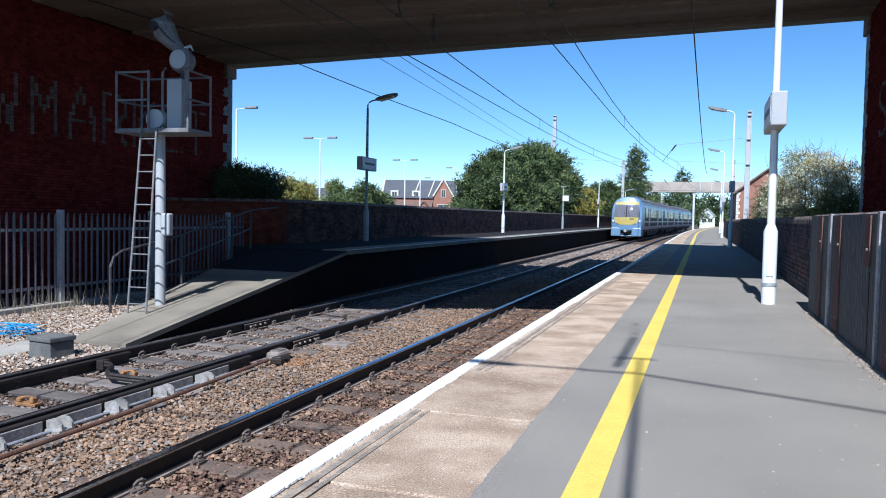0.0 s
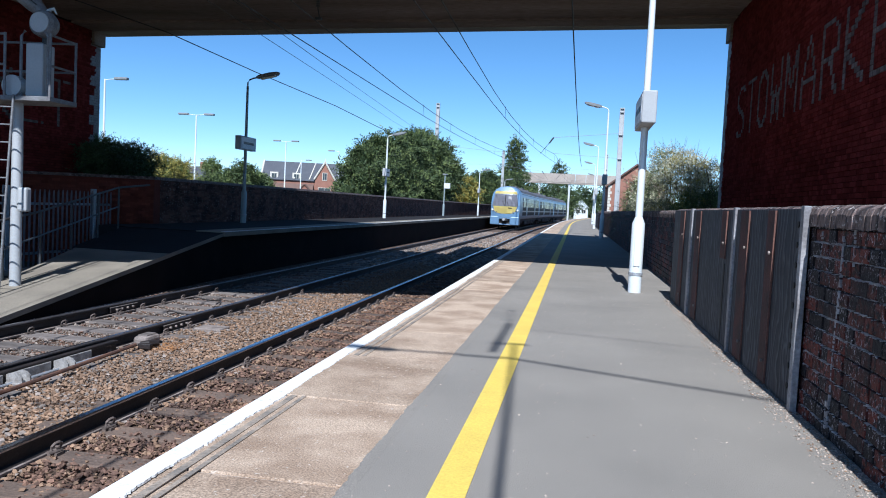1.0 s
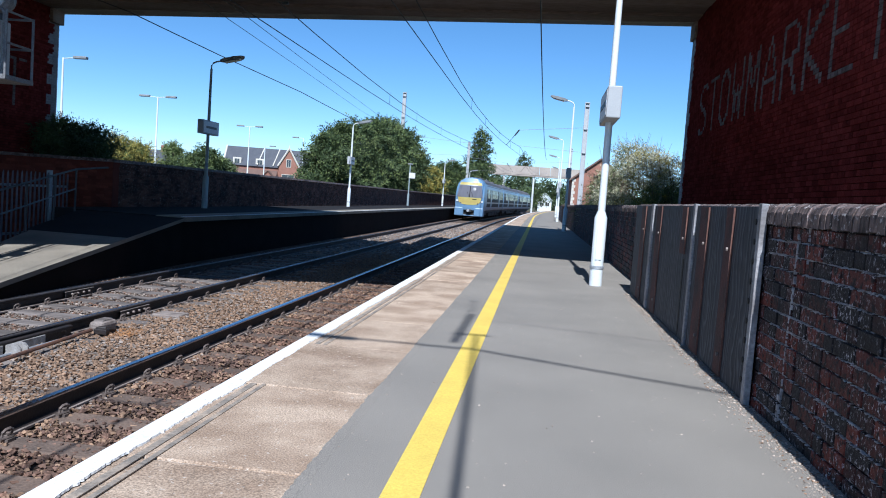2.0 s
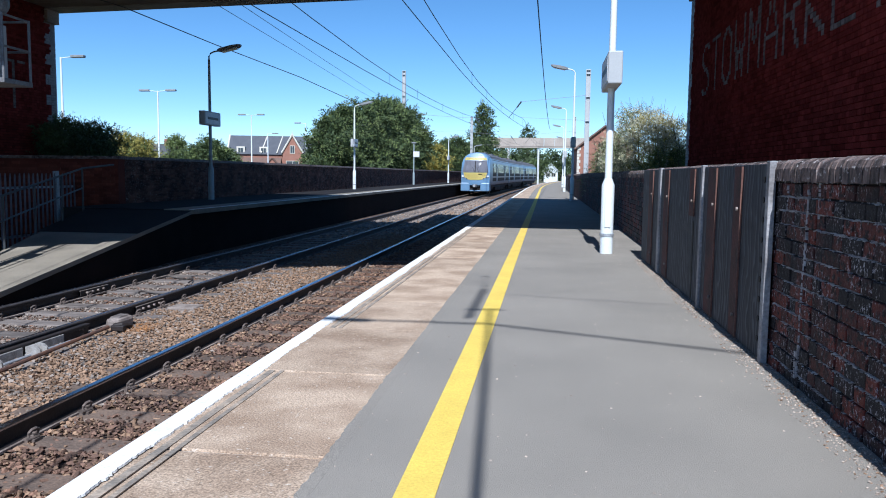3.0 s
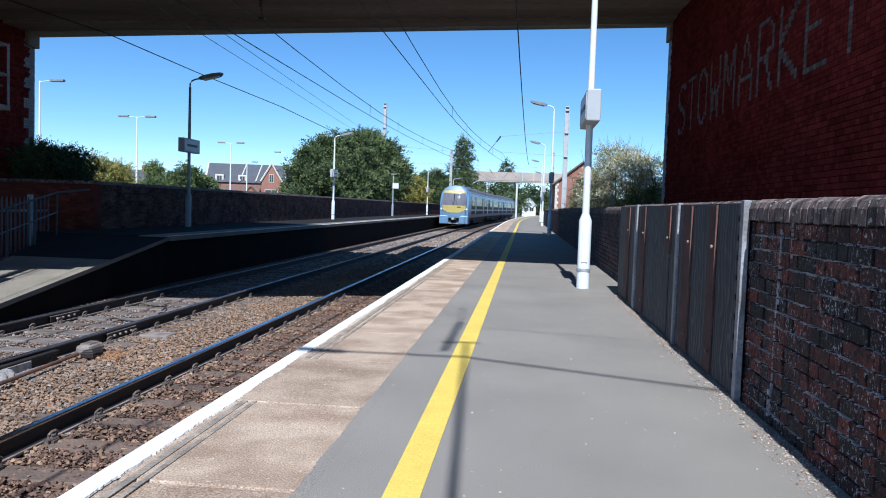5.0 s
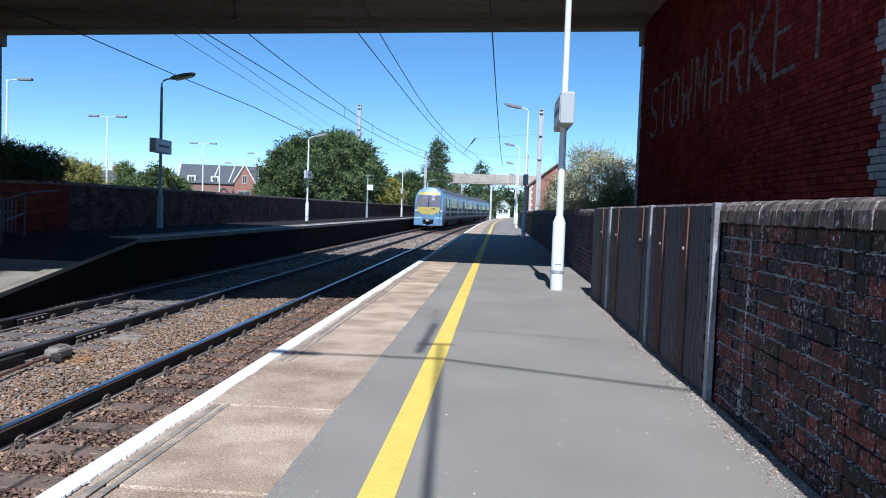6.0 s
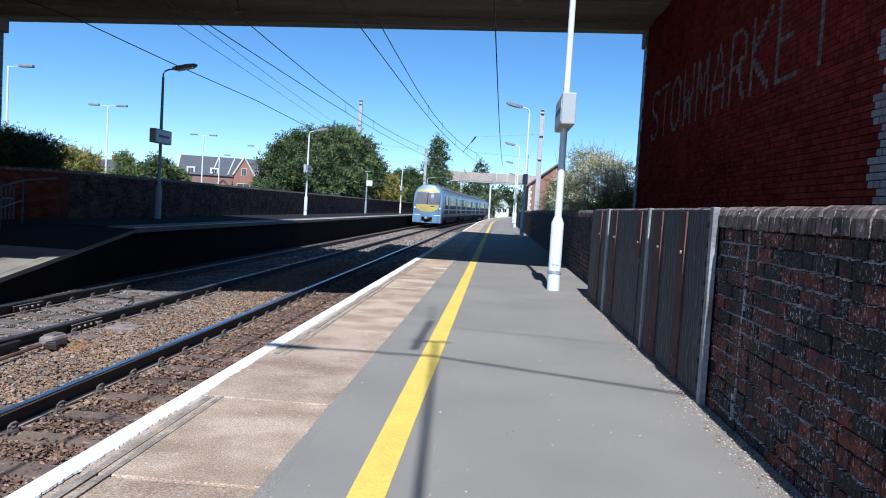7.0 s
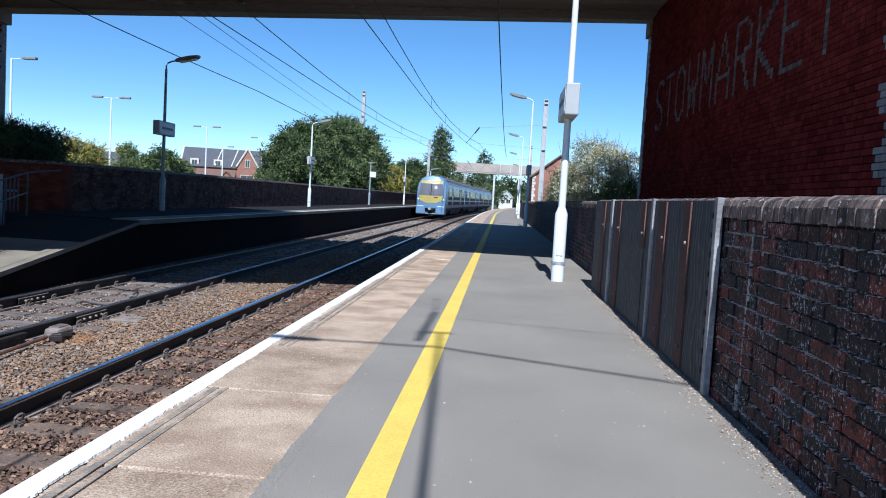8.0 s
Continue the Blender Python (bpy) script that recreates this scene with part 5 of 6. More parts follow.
# footbridge over the line
fb = thing("footbridge", "pale steel footbridge with solid side panels", "footbridge", m=pose(2.5, 146.0, 0))
part("deck", box(-13, 9, 0, 2.4, 6.15, 6.42), PALE_BEIGE, fb)
for y in (-0.06, 2.4):
    for k in range(11):
        part("side_panel", box(-13 + 2 * k + 0.03, -11 + 2 * k - 0.03, y, y + 0.06, 6.42, 8.0), PALE_BEIGE, fb)
for x in (-9.6, -4.0, 3.6, 8.4):
    part("leg", box(x - 0.16, x + 0.16, 0.2, 0.5, -1, 6.15, 0.02), PALE_STEEL, fb)
    part("leg", box(x - 0.16, x + 0.16, 1.9, 2.2, -1, 6.15, 0.02), PALE_STEEL, fb)
# canopy on the opposite platform
can = thing("platform_canopy", "dark flat station canopy on iron columns", "canopy", m=pose(-6.2, 128.0, FAR_TOP))
part("roof", box(-3.5, 0.0, 0, 30, 3.3, 3.6, 0.02), TILE, can)
part("valance", box(-0.02, 0.04, 0, 30, 2.95, 3.4), STONE_TRIM, can)
for k in range(6):
    part("column", tube([(-0.6, 1 + 5.4 * k, 0), (-0.6, 1 + 5.4 * k, 3.3)], 0.07, 8), PALE_STEEL, can)
# white signal box in the distance
sb = thing("signal_box", "small white gabled hut at the line's bend", "hut", m=pose(-0.6, 228.0, -1.0))
gable_block(sb, 0, 4.0, 0, 4, 0, 3.4, 5.4, WHITE_POST, WHITE_POST, along_x=False, over=0.4)
window(sb, 1.2, -0.02, 1.7, 1.1, 1.0)
window(sb, 2.8, -0.02, 1.7, 1.1, 1.0)

SUNLIT_STRIP = material("sunlit_grey_strip", (0.33, 0.32, 0.33), 0.7, (0.19, 0.18, 0.185), 5, 50)
BATTEN = material("rust_brown_batten", (0.075, 0.020, 0.017), 0.8, (0.030, 0.012, 0.012), 5, 50)
SUNLIT_RUST = material("sunlit_rusty_edge", (0.19, 0.09, 0.065), 0.8, (0.10, 0.045, 0.035), 5, 50)
LIME = material("lime_crust", (0.50, 0.48, 0.49), 0.95, (0.18, 0.17, 0.18), 12, 60, 0.8, 0.4)
GROOVE = material("grey_scuff", (0.19, 0.165, 0.14), 0.95, (0.36, 0.29, 0.225), 7, 60, 0.5, 0.3)
DRY_GRASS = material("dry_grey_weeds", (0.26, 0.22, 0.15), 0.9, (0.16, 0.13, 0.09), 5, 40)

# ---- boarding over the near wall ----
hoarding = thing("hoarding", "dark weathered boards with rusty battens over the wall", "hoarding")
HX = WALL_X - 0.035
for y0, y1 in ((4.55, 6.33), (6.41, 8.58), (8.73, 10.16)):
    part("board", box(HX, HX + 0.025, y0, y1, 0.01, WALL_TOP - 0.02, 0.003), BOARD, hoarding)
# edge strips whose pale grey paints the sun on the board edges
for y, half in ((4.517, 0.030), (6.37, 0.036), (8.655, 0.070)):
    part("steel_strip", box(HX - 0.018, HX + 0.02, y - half, y + half, 0.0, WALL_TOP - 0.005, 0.004), SUNLIT_STRIP, hoarding, "steel edge strip, pale grey standing for sunlight")
for y0, y1, low in ((5.128, 5.307, 0.0), (5.862, 6.131, 0.0), (6.69, 6.90, 0.70), (8.04, 8.34, 0.0), (9.20, 9.54, 0.0)):
    b = part("batten", box(HX - 0.012, HX + 0.01, y0, y1, 0.02 + low, WALL_TOP - 0.03, 0.003), BATTEN, hoarding, "dark rust-brown batten")
    # the batten's sunlit edge, painted as a strip of lighter rust
    part("bright_edge", box(HX - 0.014, HX - 0.002, y0 - 0.008, y0 - 0.001, 0.02 + low, WALL_TOP - 0.03), SUNLIT_RUST, b)
    for z in (0.16, 0.85):
        if z > low:
            part("bolt", tube([(HX - 0.028, y0 + 0.05, z), (HX - 0.015, y0 + 0.05, z)], 0.012, 7), FOOT, b)
part("board_gap", box(HX - 0.004, HX + 0.002, 6.70, 6.755, 0.03, 0.68), UNDER, hoarding, "dark slit where a batten is missing")
for k in range(9):
    part("bolt_hole", tube([(HX - 0.006, 4.63, 0.12 + k * 0.115), (HX + 0.004, 4.63, 0.12 + k * 0.115)], 0.018, 8), UNDER, hoarding)



# ---- bricks ----
def brick_mesh(name, length, mats, high=0.066, deep=0.05):
    bm = box(0, deep, 0, length, 0, high, 0.0)
    es = [e for e in bm.edges if all(v.co.x < 0.001 for v in e.verts)]
    bmesh.ops.bevel(bm, geom=es, offset=0.0035, segments=1, affect="EDGES")
    me = bpy.data.meshes.new(name)
    bm.to_mesh(me)
    bm.free()
    me.materials.append(mats)
    return me


def course(y0, y1, i, rng):
    """The bricks of one course, as (start, length): stretchers and headers by turns."""
    out, y = [], y0 - (0.056 if i % 2 else 0.169)
    k = i % 2
    while y < y1:
        length = 0.215 if (k % 2 == 0) else 0.1025
        a, b = max(y, y0), min(y + length, y1)
        if b - a > 0.03:
            out.append((a, b - a))
        y += length + 0.0100
        k += 1
    return out


COURSE = 0.0745


def brick_wall(parent, x, ya, yb, z0, rows, near, mat, seed, base=lambda y: 0.0):
    """Bricks of a wall whose face looks towards -x. Those within near are pieces of their own; the rest are joined."""
    rng = random.Random(seed)
    mesh_s, mesh_h = brick_mesh("brick", 0.215, mat), brick_mesh("brick", 0.1025, mat)
    rest = []
    for i in range(rows):
        z = z0 + i * COURSE
        for y, length in course(ya, yb, i, rng):
            out = rng.uniform(-0.004, 0.004)
            if near[0] <= y and y + length <= near[1] and (abs(length - 0.215) < 0.002 or abs(length - 0.1025) < 0.002):
                ob = new("brick", mesh_s if length > 0.15 else mesh_h)
                ob.parent = parent
                ob.location = (x + out, y, z + rng.uniform(-0.0015, 0.0015))
                ob.rotation_euler = (0, rng.uniform(-0.012, 0.012), rng.uniform(-0.012, 0.012))
            else:
                rest.append((x + out, x + 0.06, y, y + length, z, z + 0.066))
    if rest:
        ob = mesh_boxes("brickwork", rest, [mat], parent=parent)
        tagged(ob, kind="stuff")


def coping_row(parent, x, ya, yb, top, near, seed):
    """Bullnose bricks on edge along a wall's top."""
    rng = random.Random(seed)
    prof = [(-0.025, 0.0), (-0.025, 0.065), (-0.012, 0.095), (0.02, 0.113), (0.18, 0.118), (0.33, 0.113), (0.36, 0.09), (0.365, 0.0)]

    def one(bm, y0, y1, dx, dz):
        a = [bm.verts.new((x + px + dx, y0, top - 0.118 + pz + dz)) for px, pz in prof]
        b = [bm.verts.new((x + px + dx, y1, top - 0.118 + pz + dz)) for px, pz in prof]
        bm.faces.new(a)
        bm.faces.new(b[::-1])
        for k in range(len(prof)):
            bm.faces.new((a[k], b[k], b[(k + 1) % len(prof)], a[(k + 1) % len(prof)]))
        return bm

    bm = bmesh.new()
    one(bm, -0.033, 0.033, -x, -top)
    bmesh.ops.recalc_face_normals(bm, faces=bm.faces[:])
    shared = bpy.data.meshes.new("coping_brick")
    bm.to_mesh(shared)
    bm.free()
    shared.materials.append(COPING)
    rest = bmesh.new()
    y = ya
    while y < yb:
        if near[0] < y < near[1]:
            ob = new("coping_brick", shared)
            ob.parent = parent
            ob.location = (x + rng.uniform(-0.004, 0.004), y, top + rng.uniform(-0.004, 0.004))
            ob.rotation_euler = (0, 0, rng.uniform(-0.02, 0.02))
        else:
            one(rest, y - 0.033 + 0, y + 0.033, rng.uniform(-0.004, 0.004), rng.uniform(-0.004, 0.004))
        y += 0.0755
    if len(rest.verts):
        bmesh.ops.recalc_face_normals(rest, faces=rest.faces[:])
        ob = part("coping", rest, COPING, parent)
        tagged(ob, kind="stuff")


wall_near, wall_far = bpy.data.objects["wall_right"], bpy.data.objects["wall_right_far"]
brick_wall(wall_near, WALL_X - 0.002, -8.0, 10.1, -0.01, 14, (1.95, 4.5), BRICK, 3)
coping_row(wall_near, WALL_X, -8.0, 10.15, WALL_TOP, (1.6, 9.4), 4)
brick_wall(wall_far, 1.486, 10.1, 52.0, -0.01, 14, (0, 0), BRICK, 5)
coping_row(wall_far, 1.50, 10.22, 54.0, WALL_TOP, (10.2, 12.0), 6)
ret = bpy.data.objects["wall_left_return"]

# lime runs down the near wall
rng = random.Random(12)
runs = thing("lime_stains", "white lime runs and salt crust on the bricks", "stain", kind="stuff")
bm = bmesh.new()
for y, z0, z1, w in ((4.01, 0.05, 1.0, 0.018), (3.98, 0.62, 0.98, 0.03), (4.30, 0.88, 1.02, 0.010), (3.82, 0.86, 1.02, 0.012), (4.04, 0.04, 0.16, 0.06)):
    z, yy = z0, y
    while z < z1:
        d = rng.uniform(0.008, 0.03)
        ww = w * rng.uniform(0.1, 0.75)
        add_box(bm, WALL_X - 0.0085, WALL_X + 0.004, yy - ww / 2, yy + ww / 2, z, z + d)
        yy += rng.uniform(-0.004, 0.004)
        z += d * rng.uniform(1.0, 2.0)
part("lime_run", bm, LIME, runs)
bm = bmesh.new()
for k in range(5200):
    i = rng.randrange(1, 14)
    z = -0.01 + i * COURSE - rng.uniform(0.002, 0.013)
    y = rng.uniform(1.7, 4.46)
    if math.sin(y * 5.1 + i * 0.9) + math.sin(y * 2.3 - i * 1.7) + rng.uniform(-1.3, 1.3) < 0.1:
        continue
    d = rng.uniform(0.0015, 0.005)
    add_box(bm, WALL_X - rng.uniform(0.004, 0.008), WALL_X + 0.01, y, y + d * rng.uniform(0.8, 2.5), z, z + d)
part("salt_crust", bm, LIME, runs)

# ---- abutment brickwork with the town's name in white bricks ----
STROKES = {
    "S": "6,13 4,14 2,14 0,12 0,9 6,5 6,2 4,0 2,0 0,1", "T": "0,14 6,14 / 3,14 3,0",
    "O": "2,0 0,3 0,11 2,14 4,14 6,11 6,3 4,0 2,0", "W": "0,14 1,0 3,8 5,0 6,14",
    "M": "0,0 0,14 3,6 6,14 6,0", "A": "0,0 0,5 3,14 6,5 6,0 / 0,5 6,5",
    "R": "0,0 0,14 4,14 6,12 6,9 4,7 0,7 / 3,7 6,0", "K": "0,0 0,14 / 6,14 0,7 6,0", "E": "6,0 0,0 0,14 6,14 / 0,7 4,7",
}
WORD = "STOWMARKET"


def letter_cells(rows):
    """Cells (column, row) of the word, rows counted from the letters' foot."""
    cells, col = set(), 0
    for ch in WORD:
        for line in STROKES[ch].split(" / "):
            pts = [tuple(float(v) for v in p.split(",")) for p in line.split()]
            for (xa, za), (xb, zb) in zip(pts, pts[1:]):
                for k in range(41):
                    f = k / 40
                    cells.add((col + round(xa + (xb - xa) * f), round((za + (zb - za) * f) * (rows - 1) / 14)))
        col += 9
    return cells


def abutment(name, x, face, y0, y1, z0, start, step, first_row_z, quoin_near, quoin_far, seed, near, letter_rows, cell):
    """Brickwork on an abutment's face; start and step place the word's columns along y."""
    rng = np.random.default_rng(seed)
    CELLS = letter_cells(letter_rows)
    rows = int((SOFFIT_Z + 0.05 - z0) / COURSE)
    foot = round((first_row_z - z0) / COURSE)
    out, idx, made = [], [], 0
    singles = {(k, big): brick_mesh("brick", 0.215 if big else 0.1025, mm) for k, mm in enumerate((BRICK_RED, BRICK_WHITE, BRICK_QUOIN)) for big in (True, False)}
    for i in range(rows):
        z = z0 + i * COURSE
        lettered = foot <= i < foot + letter_rows
        header = lettered or i % 2 == 0
        length = 0.1025 if header else 0.215
        off = (0.0 if header else 0.05625)
        q = 0.50 if (i // 4) % 2 else 0.32
        y = y0 + off - (0.225 if off else 0)
        while y < y1:
            a, b = max(y, y0), min(y + length, y1)
            if b - a > 0.02:
                mid, kind = (a + b) / 2, 0
                if (quoin_near and mid < y0 + q) or (quoin_far and mid > y1 - q):
                    kind = 2
                elif lettered:
                    c = (mid - start) * step / cell
                    if (math.floor(c), i - foot) in CELLS and abs(c - math.floor(c) - 0.5) <= 0.0565 / cell:
                        kind = 1
                p = rng.uniform(-0.003, 0.003)
                if near[0] < a and b < near[1] and near[2] < z < near[3] and made < 300 and (abs(b - a - 0.215) < 0.002 or abs(b - a - 0.1025) < 0.002):
                    ob = new("brick", singles[kind, b - a > 0.15])
                    ob.parent = bpy.data.objects[name]
                    ob.location = (x - 0.03 + p, a, z) if face < 0 else (x + 0.03 + p, b, z)
                    ob.rotation_euler = (0, 0, 0 if face < 0 else math.pi)
                    made += 1
                    y += length + 0.010
                    continue
                out.append((x - 0.05, x + 0.03 + p, a, b, z, z + 0.066) if face > 0 else (x - 0.03 + p, x + 0.05, a, b, z, z + 0.066))
                idx.append(kind)
            y += length + 0.010
    ob = mesh_boxes("brickwork", out, [BRICK_RED, BRICK_WHITE, BRICK_QUOIN], idx, bpy.data.objects[name])
    tagged(ob, "red brickwork with the word STOWMARKET in white bricks and pale quoins", kind="stuff")


abutment("abutment_right", ABUT_R + 0.03, -1, 7.12, 20.16, -0.02, 18.45, -1.0, 2.85, True, True, 21, (7.1, 9.4, 1.1, 3.7), 15, 0.1125)
abutment("abutment_left", ABUT_L - 0.03, 1, 3.0, 21.95, -0.90, 9.21, 1.0, 2.74, True, True, 22, (12.4, 15.4, 2.8, 4.0), 18, 0.1288)
# sunlit end of the right abutment
ends, kinds = [], []
for i in range(64):
    z = 0.6 + i * COURSE
    x = ABUT_R + 0.0
    while x < ABUT_R + 3.0:
        length = 0.215 if i % 2 else 0.1025
        ends.append((x, x + length, 7.085, 7.14, z, z + 0.066))
        kinds.append(2 if x < ABUT_R + (0.6 if (i // 4) % 2 else 0.35) else 0)
        x += length + 0.01
ob = mesh_boxes("end_brickwork", ends, [BRICK_RED, BRICK_WHITE, BRICK_QUOIN], kinds, bpy.data.objects["abutment_right"])
tagged(ob, kind="stuff")
for name, x0, x1, y in (("abutment_right", ABUT_R - 0.06, ABUT_R + 0.6, 20.2), ("abutment_left", ABUT_L - 0.6, ABUT_L + 0.10, 21.98)):
    part("capital_stone", box(x0, x1, y - 0.5, y + 0.06, SOFFIT_Z - 0.42, SOFFIT_Z - 0.01, 0.02), SOFFIT, bpy.data.objects[name], "pale stone bearing block")

# ---- red return wall and far wall bricks ----
rest = []
rng = random.Random(9)
for i in range(29):
    z = -0.9 + i * COURSE
    x = ABUT_L + 0.02 - (0.11 if i % 2 else 0)
    while x < FAR_WALL_X:
        rest.append((max(x, ABUT_L), min(x + 0.215, FAR_WALL_X), 18.282 + rng.uniform(-0.003, 0.003), 18.32, z, z + 0.066))
        x += 0.225
tagged(mesh_boxes("brickwork", rest, [BRICK_WARM], parent=ret), kind="stuff")
rest = []
for i in range(15):
    z = FAR_TOP + i * COURSE
    y = 18.7 - (0.11 if i % 2 else 0)
    while y < 54:
        rest.append((FAR_WALL_X - 0.03, FAR_WALL_X + 0.012 + rng.uniform(-0.003, 0.003), y, y + 0.215, z, z + 0.066))
        y += 0.225
wl = bpy.data.objects["wall_left_far"]
tagged(mesh_boxes("brickwork", rest, [BRICK_FAR], parent=wl), kind="stuff")
part("coping", sweep([(FAR_WALL_X - 0.38, FAR_WALL_TOP), (FAR_WALL_X + 0.04, FAR_WALL_TOP), (FAR_WALL_X + 0.02, FAR_WALL_TOP + 0.08), (FAR_WALL_X - 0.36, FAR_WALL_TOP + 0.08)], steps(18.6, 150)), COPING, wl)
part("coping", box(ABUT_L, FAR_WALL_X + 0.03, 18.27, 18.68, FAR_WALL_TOP, FAR_WALL_TOP + 0.08, 0.01), COPING, ret)

# ---- platform edge slabs and the white line ----
PITCH = 1.165
bm = box(EDGE, -0.782, 0.006, PITCH - 0.006, -0.10, 0.0, 0.0)
es = [e for e in bm.edges if all(v.co.z > -0.001 for v in e.verts)]
bmesh.ops.bevel(bm, geom=es, offset=0.006, segments=1, affect="EDGES")
slab = bpy.data.meshes.new("edge_slab")
bm.to_mesh(slab)
bm.free()
slab.materials.append(SLAB)
rng = random.Random(14)
y = 2.685 - 9 * PITCH
while y < 54:
    ob = new("edge_slab", slab)
    ob.parent = platform
    ob.location = (bend(y), y, 0.002 + rng.uniform(-0.003, 0.003))
    ob.rotation_euler = (rng.uniform(-0.002, 0.002), rng.uniform(-0.003, 0.003), 0)
    y += PITCH
part("edge_slab", sweep([(EDGE, -0.1), (-0.78, -0.1), (-0.78, 0.0), (EDGE, 0.0)], steps(y, 150)), SLAB, platform)
part("joint_bed", sweep([(EDGE + 0.02, -0.2), (-0.776, -0.2), (-0.776, -0.010), (EDGE + 0.02, -0.010)], steps(-8, 54)), SLAB_STAIN, platform)
# worn white line, its inner side ragged
bm = bmesh.new()
rng = random.Random(15)
y = -8.0
prev = None
while y < 40:
    inner = EDGE + 0.098 + rng.uniform(-0.007, 0.004) + 0.010 * math.sin(y * 2.1) * math.sin(y * 5.3)
    row = [bm.verts.new((EDGE - 0.001, y, -0.03)), bm.verts.new((EDGE + 0.004, y, 0.0095)), bm.verts.new((inner, y, 0.0085)), bm.verts.new((inner + 0.002, y, 0.0))]
    if prev:
        for k in range(3):
            bm.faces.new((prev[k], prev[k + 1], row[k + 1], row[k]))
    prev = row
    y += 0.014
bmesh.ops.recalc_face_normals(bm, faces=bm.faces[:])
part("white_line", bm, WHITE_PAINT, platform, "worn white edge line")
part("white_line", sweep([(EDGE, -0.02), (EDGE + 0.1, -0.02), (EDGE + 0.1, 0.008), (EDGE, 0.008)], steps(40, 150)), WHITE_PAINT, platform)
# grooves left by an older line, and stains across the slabs
bm = bmesh.new()
for x, w in ((EDGE + 0.128, 0.034), (EDGE + 0.19, 0.022)):
    y = -3.0
    while y < 26:
        d = rng.uniform(1.5, 4.0)
        if rng.random() < 0.97:
            add_box(bm, x + rng.uniform(-0.003, 0.003), x + w, y, y + d, 0.0, 0.0045)
        y += d + rng.uniform(0.0, 0.05)
tagged(part("old_line_marks", bm, GROOVE, platform), "grey scuffs of an older edge line")

# ragged tarmac lip over the slabs' inner side
bm = bmesh.new()
prev, y = None, -3.0
while y < 30:
    out = -0.784 - 0.010 * rng.random() - 0.008 * abs(math.sin(y * 3.7) * math.sin(y * 1.3))
    row = [bm.verts.new((-0.74, y, 0.0006)), bm.verts.new((out + 0.006, y, 0.0065)), bm.verts.new((out, y, 0.0))]
    if prev:
        for k in range(2):
            bm.faces.new((prev[k], prev[k + 1], row[k + 1], row[k]))
    prev = row
    y += 0.016
bmesh.ops.recalc_face_normals(bm, faces=bm.faces[:])
part("tarmac_lip", bm, TARMAC, platform)



def pebbles(name, n, xr, yr, z, size, mats, label, category, keep=None, rough=0.35, kind="stuff", bias=1.0, zr=0.02):
    """Small angular stones in one mesh."""
    rng = np.random.default_rng(len(name) + n)
    x = xr[0] + (xr[1] - xr[0]) * rng.random(n)
    y = yr[0] + (yr[1] - yr[0]) * rng.random(n) ** bias
    if keep is not None:
        ok = keep(x, y)
        x, y = x[ok], y[ok]
        n = len(x)
    s = size * (0.5 + rng.random(n) ** 1.5)
    base = np.array([(1, 0, 0), (0, 1, 0), (-1, 0, 0), (0, -1, 0), (0, 0, 0.8), (0, 0, -0.8), (0.6, 0.6, 0.5), (-0.6, -0.6, 0.45)])
    v = base[None] * (1 + rough * (rng.random((n, 8, 3)) - 0.5) * 2)
    ang = rng.random(n) * math.tau
    tilt = rng.normal(size=n) * 0.5
    ca, sa, ct, st = np.cos(ang), np.sin(ang), np.cos(tilt), np.sin(tilt)
    vx, vy, vz = v[..., 0], v[..., 1] * 0.8, v[..., 2] * 0.75
    vy, vz = vy * ct[:, None] - vz * st[:, None], vy * st[:, None] + vz * ct[:, None]
    vx, vy = vx * ca[:, None] - vy * sa[:, None], vx * sa[:, None] + vy * ca[:, None]
    zz = (z(x, y) if callable(z) else np.full(n, z)) + rng.random(n) * zr
    p = np.stack([x[:, None] + vx * s[:, None], y[:, None] + vy * s[:, None], zz[:, None] + vz * s[:, None]], 2)
    tri = np.array([(0, 6, 4), (6, 1, 4), (1, 2, 4), (2, 7, 4), (7, 3, 4), (3, 0, 4), (0, 1, 6), (1, 0, 5), (2, 1, 5), (3, 2, 5), (0, 3, 5), (2, 3, 7)])
    f = (tri[None] + 8 * np.arange(n)[:, None, None]).reshape(-1, 3)
    me = bpy.data.meshes.new(name)
    me.from_pydata(p.reshape(-1, 3).tolist(), [], f.tolist())
    for mm in mats:
        me.materials.append(mm)
    pick = (rng.random(n) < 0.25).astype(int) * (len(mats) > 1)
    me.polygons.foreach_set("material_index", np.repeat(pick, 12))
    return tagged(new(name, me), label, category, kind=kind)


def off_sleepers(x, y):
    on = (np.abs((y - 0.35 + 0.325) % 0.65 - 0.325) < 0.125) & (((x > -4.2) & (x < -1.75)) | ((x > -7.4) & (x < -4.95)))
    rails = np.zeros_like(on)
    for r in (-2.18, -3.69, -5.42, -6.93):
        rails |= np.abs(x - r) < 0.10
    loose = np.random.default_rng(len(x)).random(len(x)) < np.where((x < -5.5) & (y > 8.0), 0.05, 0.22)
    return (~on | loose) & ~rails


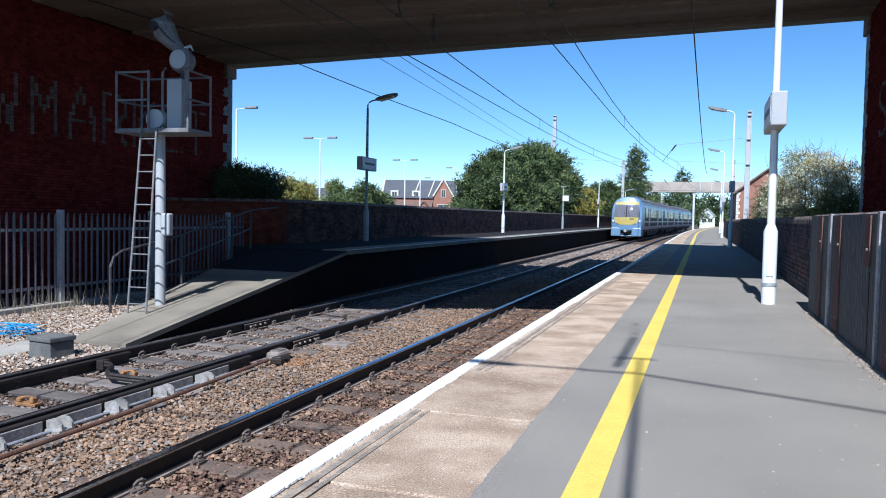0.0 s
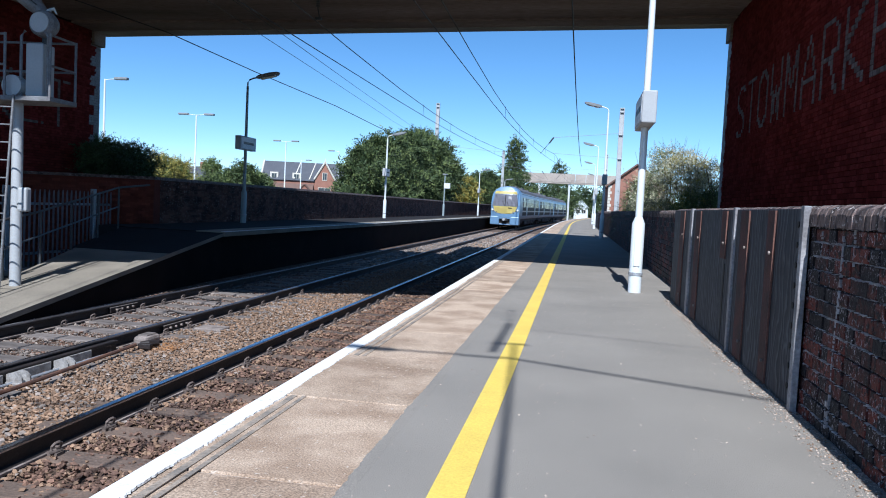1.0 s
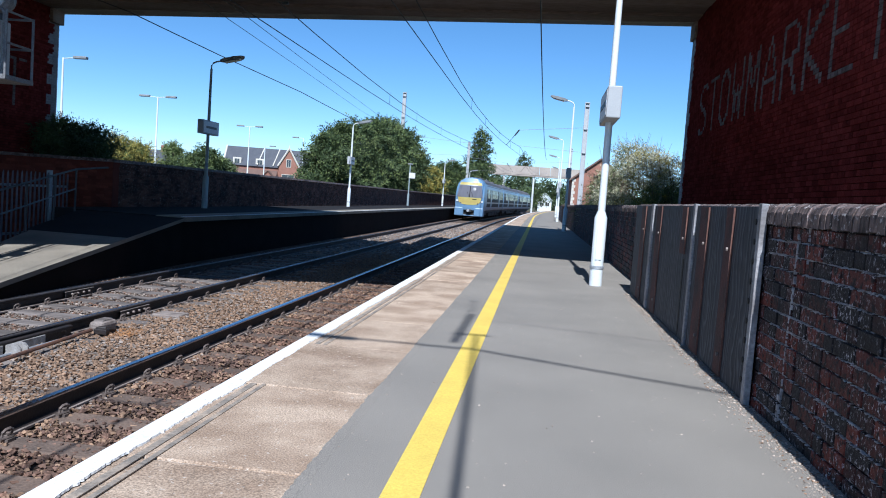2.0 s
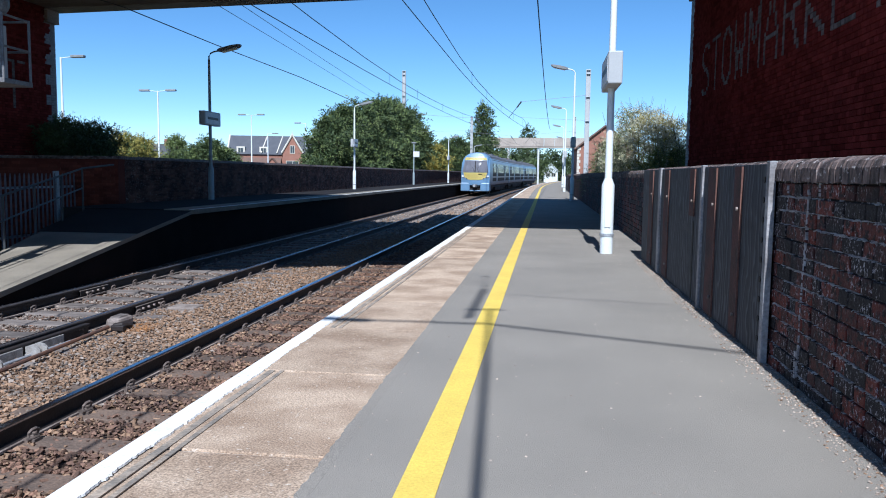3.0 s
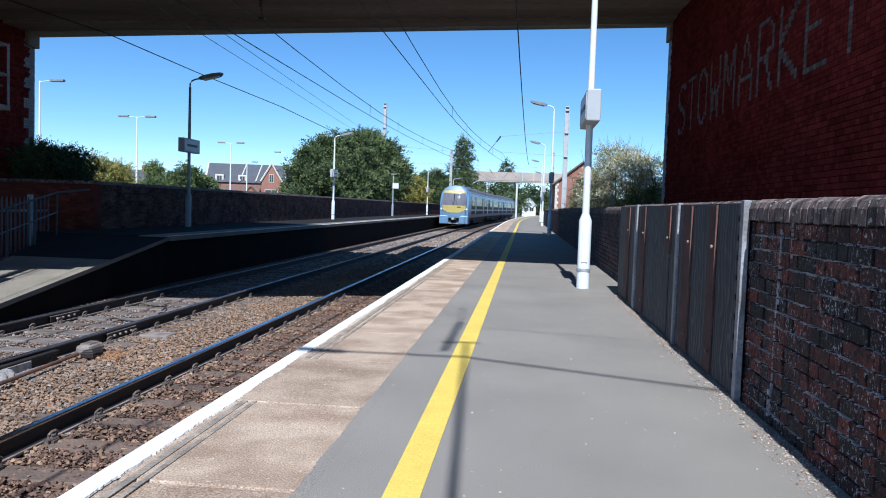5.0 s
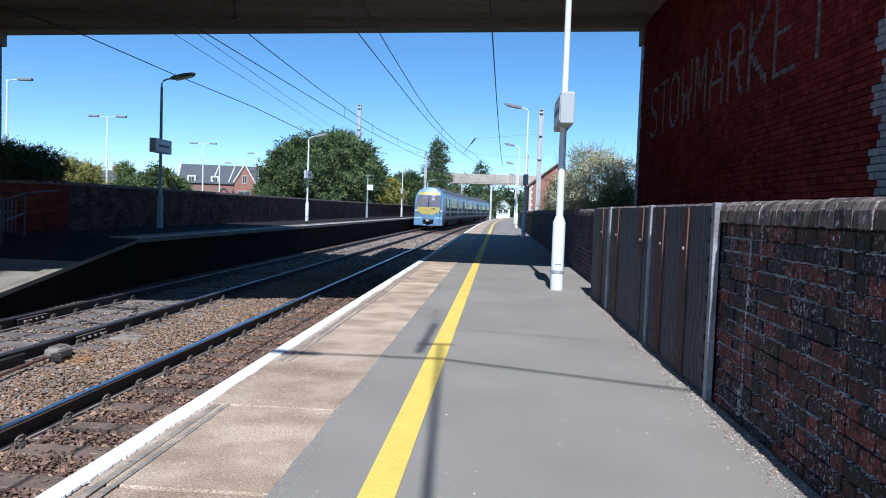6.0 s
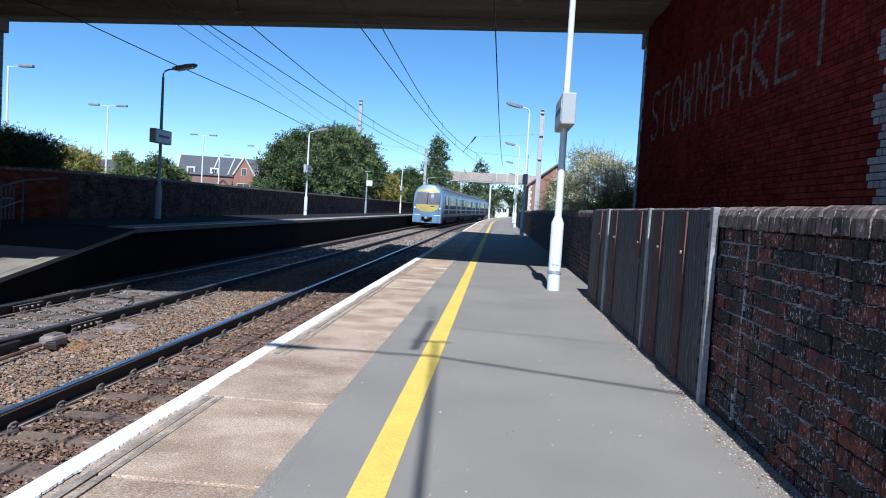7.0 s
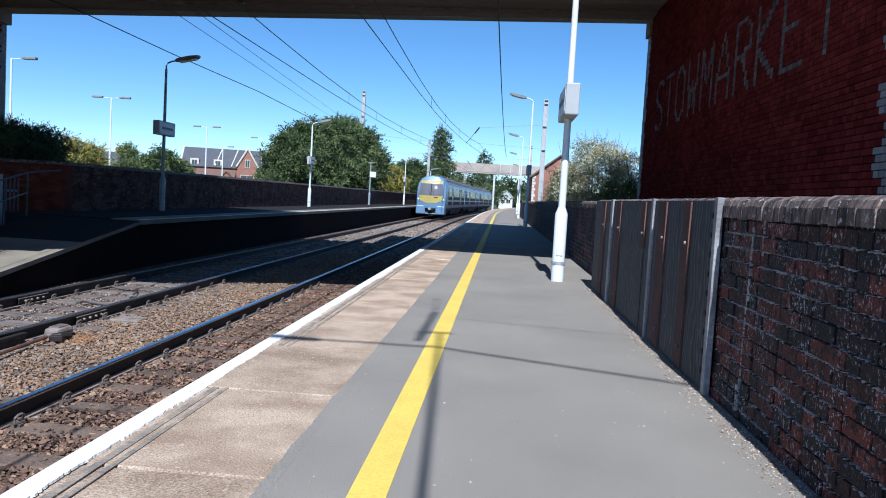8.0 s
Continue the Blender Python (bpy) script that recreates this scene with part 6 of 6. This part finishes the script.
pebbles("ballast", 60000, (-5.35, -3.5), (2.5, 24.0), BED_Z, 0.0205, [STONE, STONE_GREY], "brown angular track ballast stones", "ballast", off_sleepers, bias=1.35, zr=0.04)
pebbles("ballast_oily", 42000, (-3.75, -1.75), (2.5, 24.0), BED_Z, 0.021, [STONE_DARK, STONE], "dark oily ballast between the near rails", "ballast", off_sleepers, bias=1.3, zr=0.035)
pebbles("ballast_far", 46000, (-7.9, -5.3), (2.5, 24.0), BED_Z - 0.01, 0.019, [STONE_GREY, STONE_DARK], "grey-brown ballast between the far rails", "ballast", off_sleepers, bias=1.3, zr=0.035)
pebbles("ballast_grey", 16000, (-7.5, -2.2), (22.0, 60.0), BED_Z, 0.055, [STONE_GREY, STONE], "grey ballast further along the line", "ballast", off_sleepers, zr=0.03)
pebbles("rust_stained_ballast", 420, (-5.02, -4.62), (8.45, 9.0), BED_Z + 0.015, 0.02, [RUST_ORANGE, STONE], "rust-stained ballast beside the cast box", "ballast", lambda x, y: ((x + 4.85) / 0.2) ** 2 + ((y - 8.72) / 0.26) ** 2 < 1, zr=0.03)
pebbles("trackside_gravel", 30000, (-11.3, -7.3), (4.0, 13.5), -0.84, 0.027, [STONE_PALE, STONE], "pale gravel and rubble beside the track", "gravel", lambda x, y: (y < 8.4) | (x < ramp_x(y) - 0.06), zr=0.03)
pebbles("platform_grit", 11000, (1.10, 1.27), (1.5, 10.0), 0.0, 0.0055, [STONE_PALE, STONE], "crumbs of grit along the wall foot", "grit", lambda x, y: (1.27 - x) < 0.17 * np.random.default_rng(3).random(len(x)) ** 1.6 + 0.02, zr=0.004)
pebbles("platform_specks", 520, (-0.75, 1.2), (1.8, 10.0), 0.0, 0.005, [STONE_PALE], "scattered specks of grit on the tarmac", "grit", zr=0.001)

# ---- sleepers and rail clips ----
bm = box(-1.25, 1.25, -0.125, 0.125, -0.12, 0.0, 0.012)
sl = bpy.data.meshes.new("sleeper")
bm.to_mesh(sl)
bm.free()
sl.materials.append(SLEEPER)
sl_grey = sl.copy()
sl_grey.materials[0] = SLEEPER_GREY
bm = bmesh.new()
for s in (-1,):
    ring = [(0.105 + 0.012 * math.sin(k), 0.034 * math.cos(k * math.tau / 9), 0.036 + 0.030 * math.sin(k * math.tau / 9)) for k in range(9)]
    add_tube(bm, [(0.06, 0.05, 0.020), (0.085, 0.045, 0.024)] + ring + [(0.10, -0.055, 0.016)], 0.0085, 6)
    add_box(bm, 0.05, 0.13, -0.03, 0.03, -0.01, 0.012)
clip = bpy.data.meshes.new("rail_clip")
bm.to_mesh(clip)
bm.free()
clip.materials.append(CLIP)
rng = random.Random(17)
for name, xs in TRACKS:
    mid = sum(xs) / 2
    y, k = 0.35 - 0.65 * 8, 0
    while y < 60:
        ob = new("sleeper", sl_grey if name == "track_far" else sl)
        ob.parent = tracks[name]
        ob.location = (mid + bend(y) + rng.uniform(-0.02, 0.02), y, (-0.866 if name == "track_far" else -0.878) + rng.uniform(-0.004, 0.004))
        ob.rotation_euler = (0, 0, rng.uniform(-0.01, 0.01))
        if 1.5 < y < 20:
            for x in xs:
                for s in (1, -1):
                    if (name == "track_near" and x > -3 and s > 0):
                        continue
                    c = new("rail_clip", clip)
                    c.parent = tracks[name]
                    c.location = (x, y, -0.868)
                    c.rotation_euler = (0, 0, 0 if s > 0 else math.pi)
                    c.scale = (1.2, 1.3, 1.35)
        y += 0.65
    rest = []
    while y < 150:
        rest.append((mid + bend(y) - 1.25, mid + bend(y) + 1.25, y - 0.125, y + 0.125, -0.98, -0.866))
        y += 0.65
    tagged(mesh_boxes("far_sleepers", rest, [SLEEPER], parent=tracks[name]), kind="stuff")

# ---- dry weeds by the fence ----
rng = np.random.default_rng(41)
n = 110
px, py = -11.0 + 0.35 * rng.normal(size=n), 10.8 + 0.5 * rng.normal(size=n)
hh = 0.15 + 0.4 * rng.random(n)
lean = rng.normal(size=(n, 2)) * 0.12
base = np.stack([px, py, np.full(n, -0.85)], 1)
tip = base + np.stack([lean[:, 0], lean[:, 1], hh], 1)
v = np.stack([base - (0.006, 0, 0), base + (0.006, 0, 0), tip], 1)
me = bpy.data.meshes.new("weeds")
me.from_pydata(v.reshape(-1, 3).tolist(), [], np.arange(3 * n).reshape(-1, 3).tolist())
me.materials.append(DRY_GRASS)
tagged(new("weeds", me), "dry pale weeds at the fence foot", "weeds", kind="stuff")
